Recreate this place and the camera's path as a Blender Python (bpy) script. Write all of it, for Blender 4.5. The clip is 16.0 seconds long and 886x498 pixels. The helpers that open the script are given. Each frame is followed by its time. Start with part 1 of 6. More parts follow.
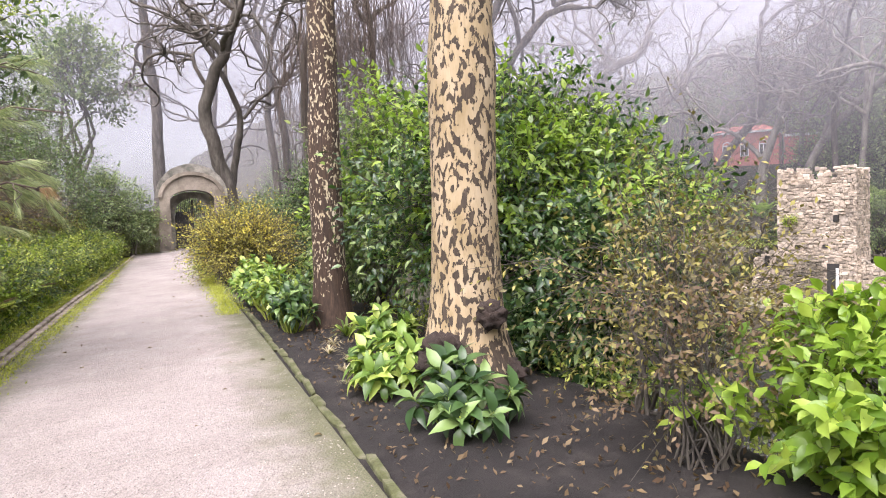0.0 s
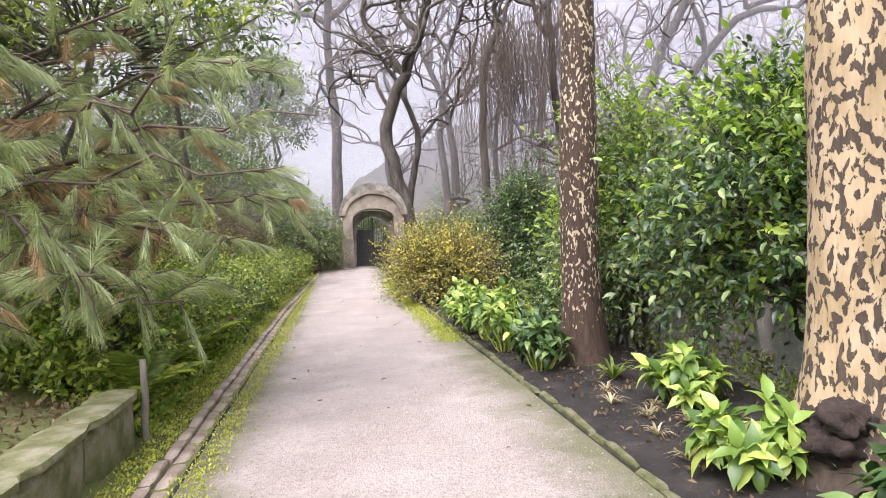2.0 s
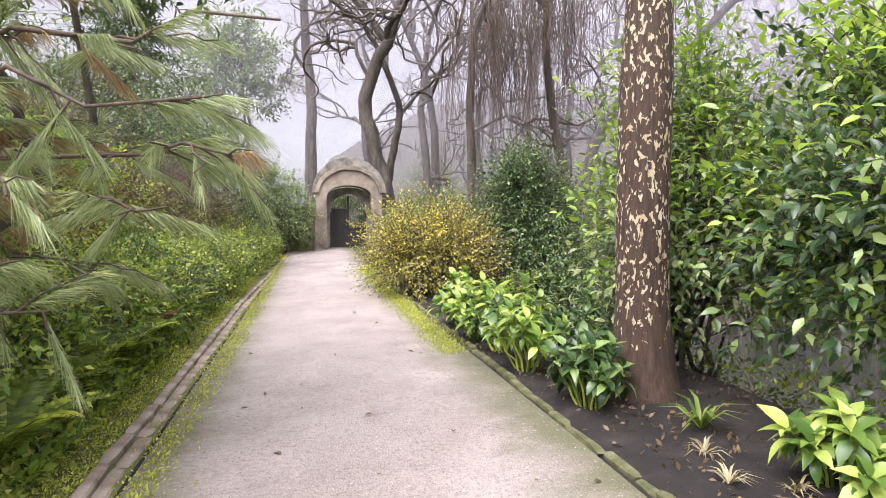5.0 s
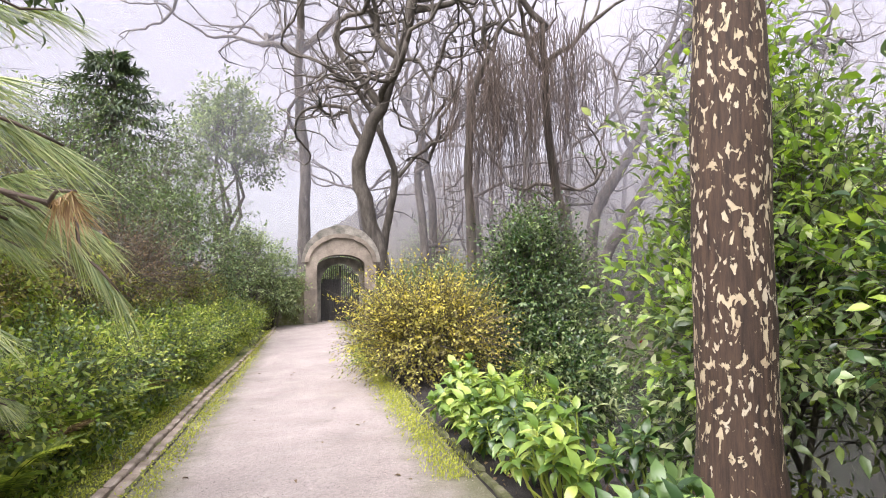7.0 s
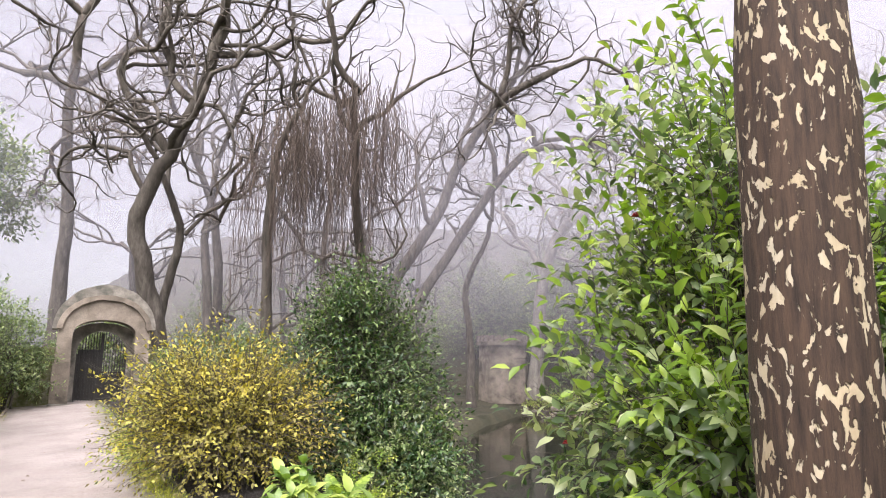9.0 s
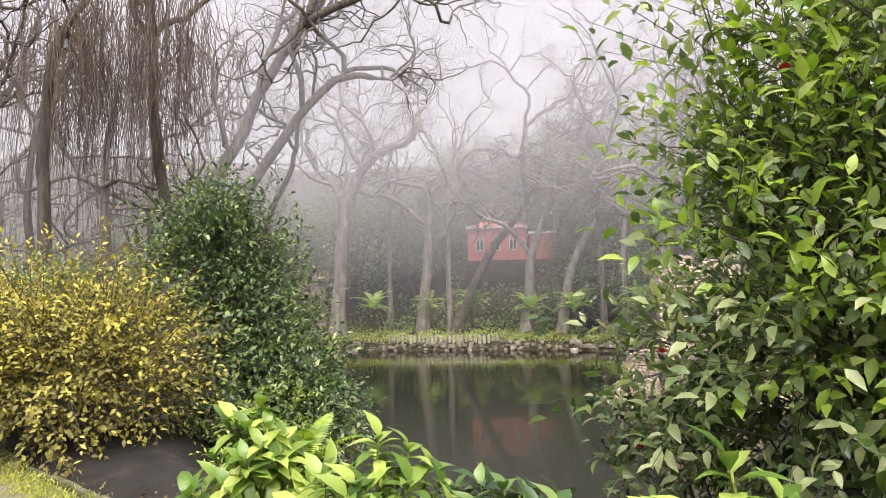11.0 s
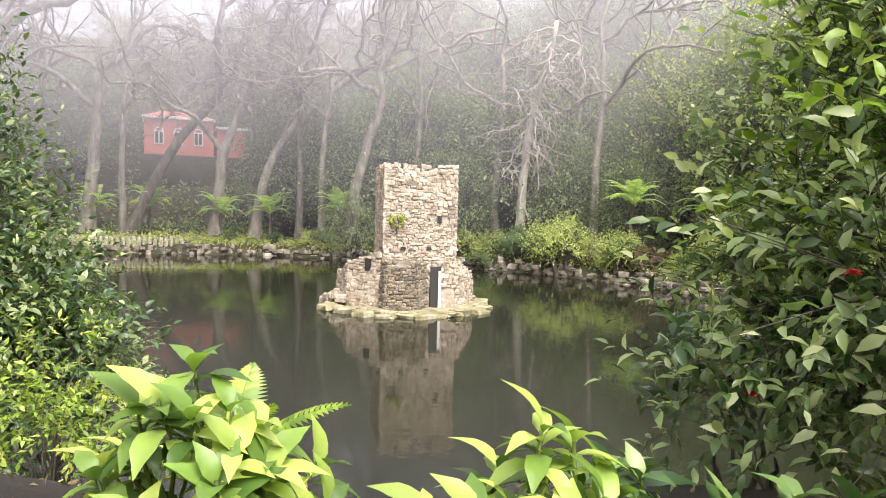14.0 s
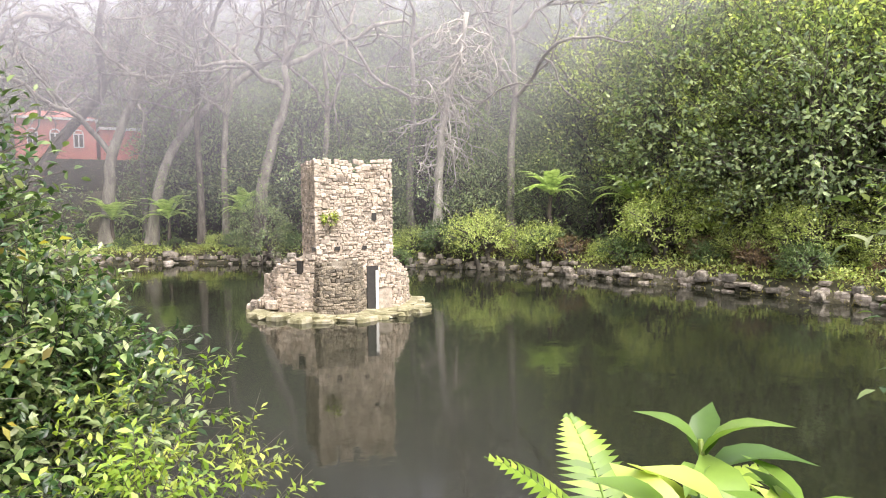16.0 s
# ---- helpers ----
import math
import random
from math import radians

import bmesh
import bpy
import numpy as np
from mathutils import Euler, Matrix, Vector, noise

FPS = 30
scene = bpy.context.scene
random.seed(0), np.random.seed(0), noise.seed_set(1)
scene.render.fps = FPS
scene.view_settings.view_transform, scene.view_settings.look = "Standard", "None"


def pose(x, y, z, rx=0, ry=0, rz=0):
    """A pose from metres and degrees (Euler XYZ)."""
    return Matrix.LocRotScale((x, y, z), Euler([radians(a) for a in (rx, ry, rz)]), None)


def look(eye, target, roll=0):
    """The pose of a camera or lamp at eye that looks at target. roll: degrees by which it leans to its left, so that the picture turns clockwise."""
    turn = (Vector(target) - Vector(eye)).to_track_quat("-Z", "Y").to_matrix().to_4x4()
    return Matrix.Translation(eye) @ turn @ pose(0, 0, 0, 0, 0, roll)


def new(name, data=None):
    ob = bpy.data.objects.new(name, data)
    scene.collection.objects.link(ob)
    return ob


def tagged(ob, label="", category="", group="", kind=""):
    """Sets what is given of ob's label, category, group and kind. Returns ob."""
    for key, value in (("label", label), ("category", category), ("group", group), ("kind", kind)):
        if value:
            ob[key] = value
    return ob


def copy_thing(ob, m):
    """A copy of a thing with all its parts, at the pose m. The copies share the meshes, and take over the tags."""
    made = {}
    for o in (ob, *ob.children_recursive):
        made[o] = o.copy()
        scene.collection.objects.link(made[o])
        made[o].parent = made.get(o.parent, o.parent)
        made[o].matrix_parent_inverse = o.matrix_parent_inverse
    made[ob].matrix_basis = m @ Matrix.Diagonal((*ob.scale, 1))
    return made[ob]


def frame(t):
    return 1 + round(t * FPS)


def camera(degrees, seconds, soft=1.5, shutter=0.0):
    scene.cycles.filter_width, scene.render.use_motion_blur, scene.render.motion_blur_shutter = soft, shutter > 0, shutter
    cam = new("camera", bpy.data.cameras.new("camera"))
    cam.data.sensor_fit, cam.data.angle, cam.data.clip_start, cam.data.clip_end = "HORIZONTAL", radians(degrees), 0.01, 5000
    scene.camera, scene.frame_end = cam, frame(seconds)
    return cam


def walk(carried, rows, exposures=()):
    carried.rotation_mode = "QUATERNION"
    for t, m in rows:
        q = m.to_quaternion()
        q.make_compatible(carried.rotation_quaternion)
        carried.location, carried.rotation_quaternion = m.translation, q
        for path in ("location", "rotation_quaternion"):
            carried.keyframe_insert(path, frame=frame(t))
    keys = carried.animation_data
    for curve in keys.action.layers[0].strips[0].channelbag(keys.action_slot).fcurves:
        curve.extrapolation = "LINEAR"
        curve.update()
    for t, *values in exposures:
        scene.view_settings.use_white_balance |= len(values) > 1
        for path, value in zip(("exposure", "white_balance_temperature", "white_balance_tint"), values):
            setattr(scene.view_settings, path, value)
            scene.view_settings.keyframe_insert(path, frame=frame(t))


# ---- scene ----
cam = camera(66.5, 16.0, 1.0)
PATH = [
    (0, (0.297, 0.168, 1.577), (0.243, 2.165, 1.476), -1.9),
    (0.5, (-0.093, 0.507, 1.555), (-0.368, 2.485, 1.461), -1.6),
    (1, (-0.492, 0.796, 1.567), (-0.897, 2.753, 1.488), -1.4),
    (1.5, (-0.845, 1.129, 1.589), (-1.319, 3.071, 1.534), -1.4),
    (2, (-1.174, 1.383, 1.59), (-1.669, 3.32, 1.561), -1.4),
    (2.5, (-1.399, 1.673, 1.57), (-1.879, 3.614, 1.549), -1.1),
    (3, (-1.565, 1.985, 1.583), (-2.019, 3.933, 1.548), -0.9),
    (3.5, (-1.756, 2.312, 1.589), (-2.187, 4.264, 1.523), -0.7),
    (3.7, (-1.818, 2.451, 1.58), (-2.243, 4.404, 1.5), -0.5),
    (5.8, (-2.211, 4.282, 1.636), (-2.629, 6.236, 1.553), 0.4),
    (6, (-2.247, 4.479, 1.686), (-2.668, 6.433, 1.638), 0.2),
    (6.5, (-2.308, 4.971, 1.71), (-2.737, 6.924, 1.756), -0.1),
    (7, (-2.458, 5.437, 1.694), (-2.871, 7.39, 1.812), -0.3),
    (7.5, (-2.645, 5.915, 1.689), (-2.995, 7.877, 1.849), -0.4),
    (8, (-2.839, 6.347, 1.695), (-3.051, 8.324, 1.91), -0.2),
    (8.5, (-3.074, 6.817, 1.727), (-3.077, 8.795, 2.022), -0.1),
    (8.7, (-3.152, 7.012, 1.73), (-3.063, 8.982, 2.065), 0.2),
    (10.8, (-4.517, 8.694, 1.504), (-3.765, 10.535, 1.712), -1.8),
    (11, (-4.588, 8.88, 1.515), (-3.765, 10.696, 1.666), -1.4),
    (11.5, (-4.68, 9.237, 1.478), (-3.662, 10.957, 1.521), 0.4),
    (12, (-4.835, 9.618, 1.462), (-3.642, 11.224, 1.467), 1.1),
    (12.5, (-4.926, 10.02, 1.445), (-3.596, 11.514, 1.432), 1.4),
    (13, (-5.04, 10.424, 1.445), (-3.597, 11.808, 1.403), 1.5),
    (13.5, (-5.119, 10.87, 1.43), (-3.613, 12.182, 1.333), 1.5),
    (14, (-5.121, 11.386, 1.436), (-3.554, 12.623, 1.309), 1.5),
    (14.5, (-5.155, 11.88, 1.434), (-3.536, 13.044, 1.284), 1.2),
    (15, (-5.154, 12.353, 1.433), (-3.494, 13.458, 1.276), 0.5),
    (15.5, (-5.231, 12.77, 1.405), (-3.528, 13.808, 1.257), -0.3),
    (16, (-5.31, 13.272, 1.375), (-3.569, 14.247, 1.24), -0.6),
]
walk(cam, [(t, look(eye, target, roll)) for t, eye, target, roll in PATH], [(0, 1.26, 6300, 19), (3, 1.33, 6250, 18), (6, 1.36, 6300, 18), (8.5, 1.27, 6350, 18), (11, 1.2, 6800, 12), (13, 1.46, 6750, 12), (16, 1.58, 6600, 13)])
# ---- world, sun, exposure ----
world = bpy.data.worlds.new("overcast")
scene.world = world
world.use_nodes = True
wn = world.node_tree.nodes
wl = world.node_tree.links
wn.clear()
w_sky = wn.new("ShaderNodeTexSky")
w_sky.sky_type = "NISHITA"
w_sky.sun_disc = False
w_sky.sun_elevation = radians(58)
w_sky.sun_rotation = radians(202)
w_sky.air_density, w_sky.dust_density = 1.0, 4.0
w_hsv = wn.new("ShaderNodeHueSaturation")
w_hsv.inputs["Saturation"].default_value = 0.22
w_bg = wn.new("ShaderNodeBackground")
w_bg.inputs["Strength"].default_value = 0.15
w_out = wn.new("ShaderNodeOutputWorld")
wl.new(w_sky.outputs[0], w_hsv.inputs["Color"])
wl.new(w_hsv.outputs[0], w_bg.inputs[0])
wl.new(w_bg.outputs[0], w_out.inputs[0])
sun = new("sun", bpy.data.lights.new("sun", "SUN"))
sun.data.energy, sun.data.angle, sun.data.color = 2.6, radians(70), (1.0, 0.97, 0.93)
sun.matrix_world = look((0, 0, 40), (9, 22, 0))

# the garden's own axes: x across the path to the right of its kerb, y along it
BASE = pose(1.53, 0, 0, 0, 0, 23.2)
rng = np.random.default_rng(7)


# ---- materials ----
def nodes_of(name):
    m = bpy.data.materials.new(name)
    m.use_nodes = True
    nt = m.node_tree
    return m, nt.nodes, nt.links, nt.nodes["Principled BSDF"]


def ramp_of(n, stops):
    r = n.new("ShaderNodeValToRGB")
    while len(r.color_ramp.elements) < len(stops):
        r.color_ramp.elements.new(0.5)
    for e, (p, c) in zip(r.color_ramp.elements, stops):
        e.position, e.color = p, (*c, 1)
    return r


def noise_of(n, l, scale, detail=6.0, rough=0.6, space="Object", stretch=None):
    tc = n.new("ShaderNodeTexCoord")
    t = n.new("ShaderNodeTexNoise")
    t.inputs["Scale"].default_value, t.inputs["Detail"].default_value, t.inputs["Roughness"].default_value = scale, detail, rough
    if stretch:
        mp = n.new("ShaderNodeMapping")
        mp.inputs["Scale"].default_value = stretch
        l.new(tc.outputs[space], mp.inputs[0])
        l.new(mp.outputs[0], t.inputs["Vector"])
    else:
        l.new(tc.outputs[space], t.inputs["Vector"])
    return t


def mix_of(n, l, fac, a, b, mode="MIX"):
    m = n.new("ShaderNodeMix")
    m.data_type, m.blend_type = "RGBA", mode
    for key, val in (("Factor", fac), ("A", a), ("B", b)):
        sock = [s for s in m.inputs if s.name == key and (s.type == "VALUE" if key == "Factor" else s.type == "RGBA")][0]
        if isinstance(val, (int, float)):
            sock.default_value = val
        elif isinstance(val, tuple):
            sock.default_value = (*val, 1)
        else:
            l.new(val, sock)
    return [s for s in m.outputs if s.type == "RGBA"][0]


def bump_of(n, l, height, bsdf, strength=0.5, distance=0.02):
    b = n.new("ShaderNodeBump")
    b.inputs["Strength"].default_value, b.inputs["Distance"].default_value = strength, distance
    l.new(height, b.inputs["Height"])
    l.new(b.outputs[0], bsdf.inputs["Normal"])


def mat_surface(name, stops, scale=3.0, fine=40.0, rough=0.85, bump=0.5, dist=0.02, stretch=None, fine_amount=0.5, vary=0.0):
    """Two scales of noise through a ramp, with relief."""
    m, n, l, b = nodes_of(name)
    big = noise_of(n, l, scale, 6, 0.6, stretch=stretch)
    small = noise_of(n, l, fine, 8, 0.7, stretch=stretch)
    r = ramp_of(n, stops)
    l.new(big.outputs[0], r.inputs[0])
    grain = ramp_of(n, [(0.3, (0.55, 0.55, 0.55)), (0.7, (1.25, 1.25, 1.25))])
    l.new(small.outputs[0], grain.inputs[0])
    col = mix_of(n, l, fine_amount, r.outputs[0], grain.outputs[0], "MULTIPLY")
    if vary:
        geo = n.new("ShaderNodeNewGeometry")
        info = n.new("ShaderNodeObjectInfo")
        add = n.new("ShaderNodeMath")
        add.operation = "ADD"
        l.new(geo.outputs["Random Per Island"], add.inputs[0])
        l.new(info.outputs["Random"], add.inputs[1])
        fr = n.new("ShaderNodeMath")
        fr.operation = "FRACT"
        l.new(add.outputs[0], fr.inputs[0])
        tone = ramp_of(n, [(0.0, (1 - vary,) * 3), (0.5, (1.0, 0.97, 0.93)), (1.0, (1.0 + vary * 0.5, 1.0 + vary * 0.42, 1.0 + vary * 0.36))])
        l.new(fr.outputs[0], tone.inputs[0])
        col = mix_of(n, l, 1.0, col, tone.outputs[0], "MULTIPLY")
    l.new(col, b.inputs["Base Color"])
    b.inputs["Roughness"].default_value = rough
    bump_of(n, l, small.outputs[0], b, bump, dist)
    return m


def mat_leaf(name, dark, mid, light, rough=0.4, through_light=0.25, spread=0.5):
    """Leaves: each one its own tone, a little light passing through."""
    m, n, l, b = nodes_of(name)
    geo = n.new("ShaderNodeNewGeometry")
    info = n.new("ShaderNodeObjectInfo")
    add = n.new("ShaderNodeMath")
    add.operation = "ADD"
    l.new(geo.outputs["Random Per Island"], add.inputs[0])
    l.new(info.outputs["Random"], add.inputs[1])
    fr = n.new("ShaderNodeMath")
    fr.operation = "FRACT"
    l.new(add.outputs[0], fr.inputs[0])
    r = ramp_of(n, [(0.0, dark), (spread, mid), (0.93, light)])
    l.new(fr.outputs[0], r.inputs[0])
    t = noise_of(n, l, 9.0, 4)
    vein = ramp_of(n, [(0.3, (0.7, 0.7, 0.7)), (0.7, (1.2, 1.2, 1.2))])
    l.new(t.outputs[0], vein.inputs[0])
    col = mix_of(n, l, 0.6, r.outputs[0], vein.outputs[0], "MULTIPLY")
    l.new(col, b.inputs["Base Color"])
    b.inputs["Roughness"].default_value = rough
    tr = n.new("ShaderNodeBsdfTranslucent")
    bright = mix_of(n, l, 1.0, col, (1.5, 1.6, 0.9), "MULTIPLY")
    l.new(bright, tr.inputs[0])
    mx = n.new("ShaderNodeMixShader")
    mx.inputs[0].default_value = through_light
    l.new(b.outputs[0], mx.inputs[1])
    l.new(tr.outputs[0], mx.inputs[2])
    l.new(mx.outputs[0], n["Material Output"].inputs[0])
    return m


def mat_plane_bark(name, under, patch, cover, size=24.0, high=0.6):
    """Plane-tree bark: dark old plates flaking off a pale skin."""
    m, n, l, b = nodes_of(name)
    tc = n.new("ShaderNodeTexCoord")
    mp = n.new("ShaderNodeMapping")
    mp.inputs["Scale"].default_value = (1, 1, 0.5)
    l.new(tc.outputs["Object"], mp.inputs[0])
    wob = n.new("ShaderNodeTexNoise")
    wob.inputs["Scale"].default_value = 9
    l.new(mp.outputs[0], wob.inputs["Vector"])
    warped = mix_of(n, l, 0.1, mp.outputs[0], wob.outputs["Color"], "ADD")
    a = n.new("ShaderNodeTexNoise")
    a.inputs["Scale"].default_value, a.inputs["Detail"].default_value, a.inputs["Roughness"].default_value = size, 3.5, 0.5
    l.new(warped, a.inputs["Vector"])
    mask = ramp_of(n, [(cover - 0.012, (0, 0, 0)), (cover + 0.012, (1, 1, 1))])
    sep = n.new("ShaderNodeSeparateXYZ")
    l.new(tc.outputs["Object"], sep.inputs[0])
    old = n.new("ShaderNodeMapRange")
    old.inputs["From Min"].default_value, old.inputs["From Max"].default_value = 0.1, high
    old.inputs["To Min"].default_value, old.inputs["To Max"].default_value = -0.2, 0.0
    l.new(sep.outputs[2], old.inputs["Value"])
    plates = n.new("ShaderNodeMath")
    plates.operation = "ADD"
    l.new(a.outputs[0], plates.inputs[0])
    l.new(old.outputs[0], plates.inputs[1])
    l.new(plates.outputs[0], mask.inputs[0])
    v2 = noise_of(n, l, 5.0, 5, stretch=(1, 1, 0.4))
    pale = ramp_of(n, [(0.3, patch[0]), (0.5, patch[1]), (0.72, patch[2])])
    l.new(v2.outputs[0], pale.inputs[0])
    f = noise_of(n, l, 34.0, 8, 0.75, stretch=(1, 1, 0.1))
    dark = ramp_of(n, [(0.3, under[0]), (0.7, under[1])])
    l.new(f.outputs[0], dark.inputs[0])
    g = ramp_of(n, [(0.3, (0.75, 0.75, 0.75)), (0.7, (1.15, 1.15, 1.15))])
    l.new(f.outputs[0], g.inputs[0])
    pale2 = mix_of(n, l, 0.5, pale.outputs[0], g.outputs[0], "MULTIPLY")
    col = mix_of(n, l, mask.outputs[0], dark.outputs[0], pale2)
    l.new(col, b.inputs["Base Color"])
    b.inputs["Roughness"].default_value = 0.85
    inv = n.new("ShaderNodeInvert")
    l.new(mask.outputs[0], inv.inputs["Color"])
    hgt = mix_of(n, l, 0.45, inv.outputs[0], f.outputs[0])
    bump_of(n, l, hgt, b, 0.9, 0.02)
    return m


MAT = {}
MAT["gravel"] = None
m, n, l, b = nodes_of("gravel_path")
tcp = n.new("ShaderNodeTexCoord")
sp = n.new("ShaderNodeSeparateXYZ")
l.new(tcp.outputs["Object"], sp.inputs[0])
big = noise_of(n, l, 0.8, 6)
fine = noise_of(n, l, 90.0, 8, 0.75)
vor = n.new("ShaderNodeTexVoronoi")
vor.inputs["Scale"].default_value = 55
l.new(tcp.outputs["Object"], vor.inputs["Vector"])
base = ramp_of(n, [(0.3, (0.29, 0.245, 0.225)), (0.7, (0.4, 0.345, 0.325))])
l.new(big.outputs[0], base.inputs[0])
grain = ramp_of(n, [(0.32, (0.5, 0.5, 0.5)), (0.68, (1.25, 1.25, 1.25))])
l.new(fine.outputs[0], grain.inputs[0])
grit = noise_of(n, l, 24.0, 5, 0.8)
gritr = ramp_of(n, [(0.36, (0.45, 0.43, 0.42)), (0.5, (1.0, 1.0, 1.0)), (0.68, (1.3, 1.28, 1.25))])
l.new(grit.outputs[0], gritr.inputs[0])
c0 = mix_of(n, l, 0.6, base.outputs[0], gritr.outputs[0], "MULTIPLY")
c1 = mix_of(n, l, 0.8, c0, grain.outputs[0], "MULTIPLY")
# moss keeps to the two borders
edge = n.new("ShaderNodeMath")
edge.operation = "ADD"
edge.inputs[1].default_value = 1.6
l.new(sp.outputs[0], edge.inputs[0])
ab = n.new("ShaderNodeMath")
ab.operation = "ABSOLUTE"
l.new(edge.outputs[0], ab.inputs[0])
mossn = noise_of(n, l, 2.2, 8, 0.7)
ms = n.new("ShaderNodeMath")
ms.operation = "MULTIPLY_ADD"
ms.inputs[1].default_value, ms.inputs[2].default_value = 1.1, -0.55
l.new(mossn.outputs[0], ms.inputs[0])
am = n.new("ShaderNodeMath")
am.operation = "ADD"
l.new(ab.outputs[0], am.inputs[0])
l.new(ms.outputs[0], am.inputs[1])
mm = ramp_of(n, [(0.0, (0, 0, 0)), (1.0, (1, 1, 1))])
mr = n.new("ShaderNodeMapRange")
mr.inputs["From Min"].default_value, mr.inputs["From Max"].default_value = 0.95, 1.5
l.new(am.outputs[0], mr.inputs["Value"])
mossc = ramp_of(n, [(0.35, (0.075, 0.075, 0.04)), (0.55, (0.14, 0.135, 0.075)), (0.72, (0.24, 0.22, 0.16))])
l.new(fine.outputs[0], mossc.inputs[0])
c2 = mix_of(n, l, mr.outputs[0], c1, mossc.outputs[0])
l.new(c2, b.inputs["Base Color"])
wet = noise_of(n, l, 1.4, 5)
wr = ramp_of(n, [(0.35, (0.45, 0.45, 0.45)), (0.65, (0.8, 0.8, 0.8))])
l.new(wet.outputs[0], wr.inputs[0])
l.new(wr.outputs[0], b.inputs["Roughness"])
hh = mix_of(n, l, 0.5, fine.outputs[0], vor.outputs["Distance"])
bump_of(n, l, hh, b, 0.9, 0.02)
MAT["gravel"] = m

MAT["soil"] = mat_surface("dark_soil", [(0.35, (0.011, 0.008, 0.007)), (0.55, (0.026, 0.02, 0.018)), (0.72, (0.062, 0.05, 0.044))], 2.2, 60, 0.9, 0.9, 0.04)
MAT["litter"] = mat_surface("leaf_litter_and_moss", [(0.3, (0.07, 0.075, 0.025)), (0.5, (0.13, 0.15, 0.04)), (0.7, (0.18, 0.15, 0.08))], 1.2, 30, 0.9, 0.8, 0.04)
MAT["hill"] = mat_surface("wooded_hillside", [(0.3, (0.03, 0.035, 0.018)), (0.5, (0.06, 0.055, 0.03)), (0.7, (0.09, 0.075, 0.045))], 0.5, 6, 0.95, 0.8, 0.2)
MAT["kerb"] = mat_surface("mossy_kerb_stone", [(0.35, (0.05, 0.055, 0.02)), (0.5, (0.1, 0.105, 0.04)), (0.68, (0.19, 0.17, 0.12))], 5, 60, 0.9, 0.7, 0.02)
MAT["gutter"] = mat_surface("gutter_stone", [(0.3, (0.1, 0.075, 0.05)), (0.5, (0.24, 0.19, 0.15)), (0.7, (0.4, 0.34, 0.29))], 3, 50, 0.8, 0.5, 0.01)
MAT["moss"] = mat_surface("moss", [(0.3, (0.06, 0.09, 0.015)), (0.5, (0.14, 0.19, 0.03)), (0.7, (0.2, 0.24, 0.06))], 3, 80, 0.95, 1.0, 0.03)
MAT["oldwall"] = mat_surface("mossy_old_wall", [(0.3, (0.08, 0.085, 0.035)), (0.48, (0.17, 0.175, 0.07)), (0.68, (0.34, 0.31, 0.24))], 3.5, 50, 0.9, 0.8, 0.03)
MAT["plaster"] = mat_surface("weathered_ochre_plaster", [(0.3, (0.07, 0.06, 0.048)), (0.48, (0.23, 0.19, 0.15)), (0.68, (0.38, 0.32, 0.26))], 1.1, 25, 0.88, 0.4, 0.015)
MAT["capstone"] = mat_surface("grey_coping_stone", [(0.3, (0.1, 0.1, 0.08)), (0.5, (0.22, 0.2, 0.17)), (0.7, (0.36, 0.33, 0.28))], 3, 30, 0.9, 0.6, 0.02)
MAT["stone"] = mat_surface("tower_stone", [(0.25, (0.15, 0.12, 0.095)), (0.45, (0.4, 0.335, 0.27)), (0.7, (0.54, 0.465, 0.39))], 2.2, 18, 0.9, 0.9, 0.03, vary=0.38)
MAT["stone_dark"] = mat_surface("damp_tower_stone", [(0.25, (0.09, 0.075, 0.055)), (0.45, (0.19, 0.16, 0.12)), (0.7, (0.34, 0.3, 0.24))], 2.2, 18, 0.9, 0.9, 0.03, vary=0.5)
MAT["mortar"] = mat_surface("tower_mortar", [(0.3, (0.2, 0.17, 0.13)), (0.5, (0.38, 0.32, 0.26)), (0.7, (0.5, 0.43, 0.36))], 4, 30, 0.95, 0.8, 0.03)
MAT["rock"] = mat_surface("island_rock", [(0.3, (0.09, 0.085, 0.04)), (0.5, (0.22, 0.2, 0.11)), (0.7, (0.38, 0.34, 0.26))], 2, 25, 0.9, 0.8, 0.04)
MAT["shorestone"] = mat_surface("shore_wall_stone", [(0.3, (0.1, 0.085, 0.07)), (0.5, (0.26, 0.23, 0.19)), (0.72, (0.52, 0.47, 0.43))], 2.5, 20, 0.9, 0.8, 0.04, vary=0.5)
MAT["iron"] = mat_surface("black_iron", [(0.3, (0.015, 0.014, 0.013)), (0.7, (0.035, 0.03, 0.026))], 6, 40, 0.6, 0.3, 0.004)
MAT["pink"] = mat_surface("pink_render", [(0.3, (0.5, 0.16, 0.13)), (0.7, (0.62, 0.24, 0.19))], 1, 10, 0.9, 0.2, 0.01, fine_amount=0.25)
MAT["white"] = mat_surface("white_trim", [(0.3, (0.65, 0.63, 0.6)), (0.7, (0.78, 0.76, 0.73))], 2, 20, 0.8, 0.2, 0.01, fine_amount=0.25)
MAT["tile"] = mat_surface("roof_tile", [(0.3, (0.16, 0.1, 0.08)), (0.7, (0.28, 0.18, 0.14))], 2, 12, 0.9, 0.5, 0.03)
MAT["wood"] = mat_surface("old_wood", [(0.3, (0.06, 0.045, 0.035)), (0.7, (0.15, 0.12, 0.09))], 4, 30, 0.85, 0.6, 0.01, stretch=(1, 1, 0.2))
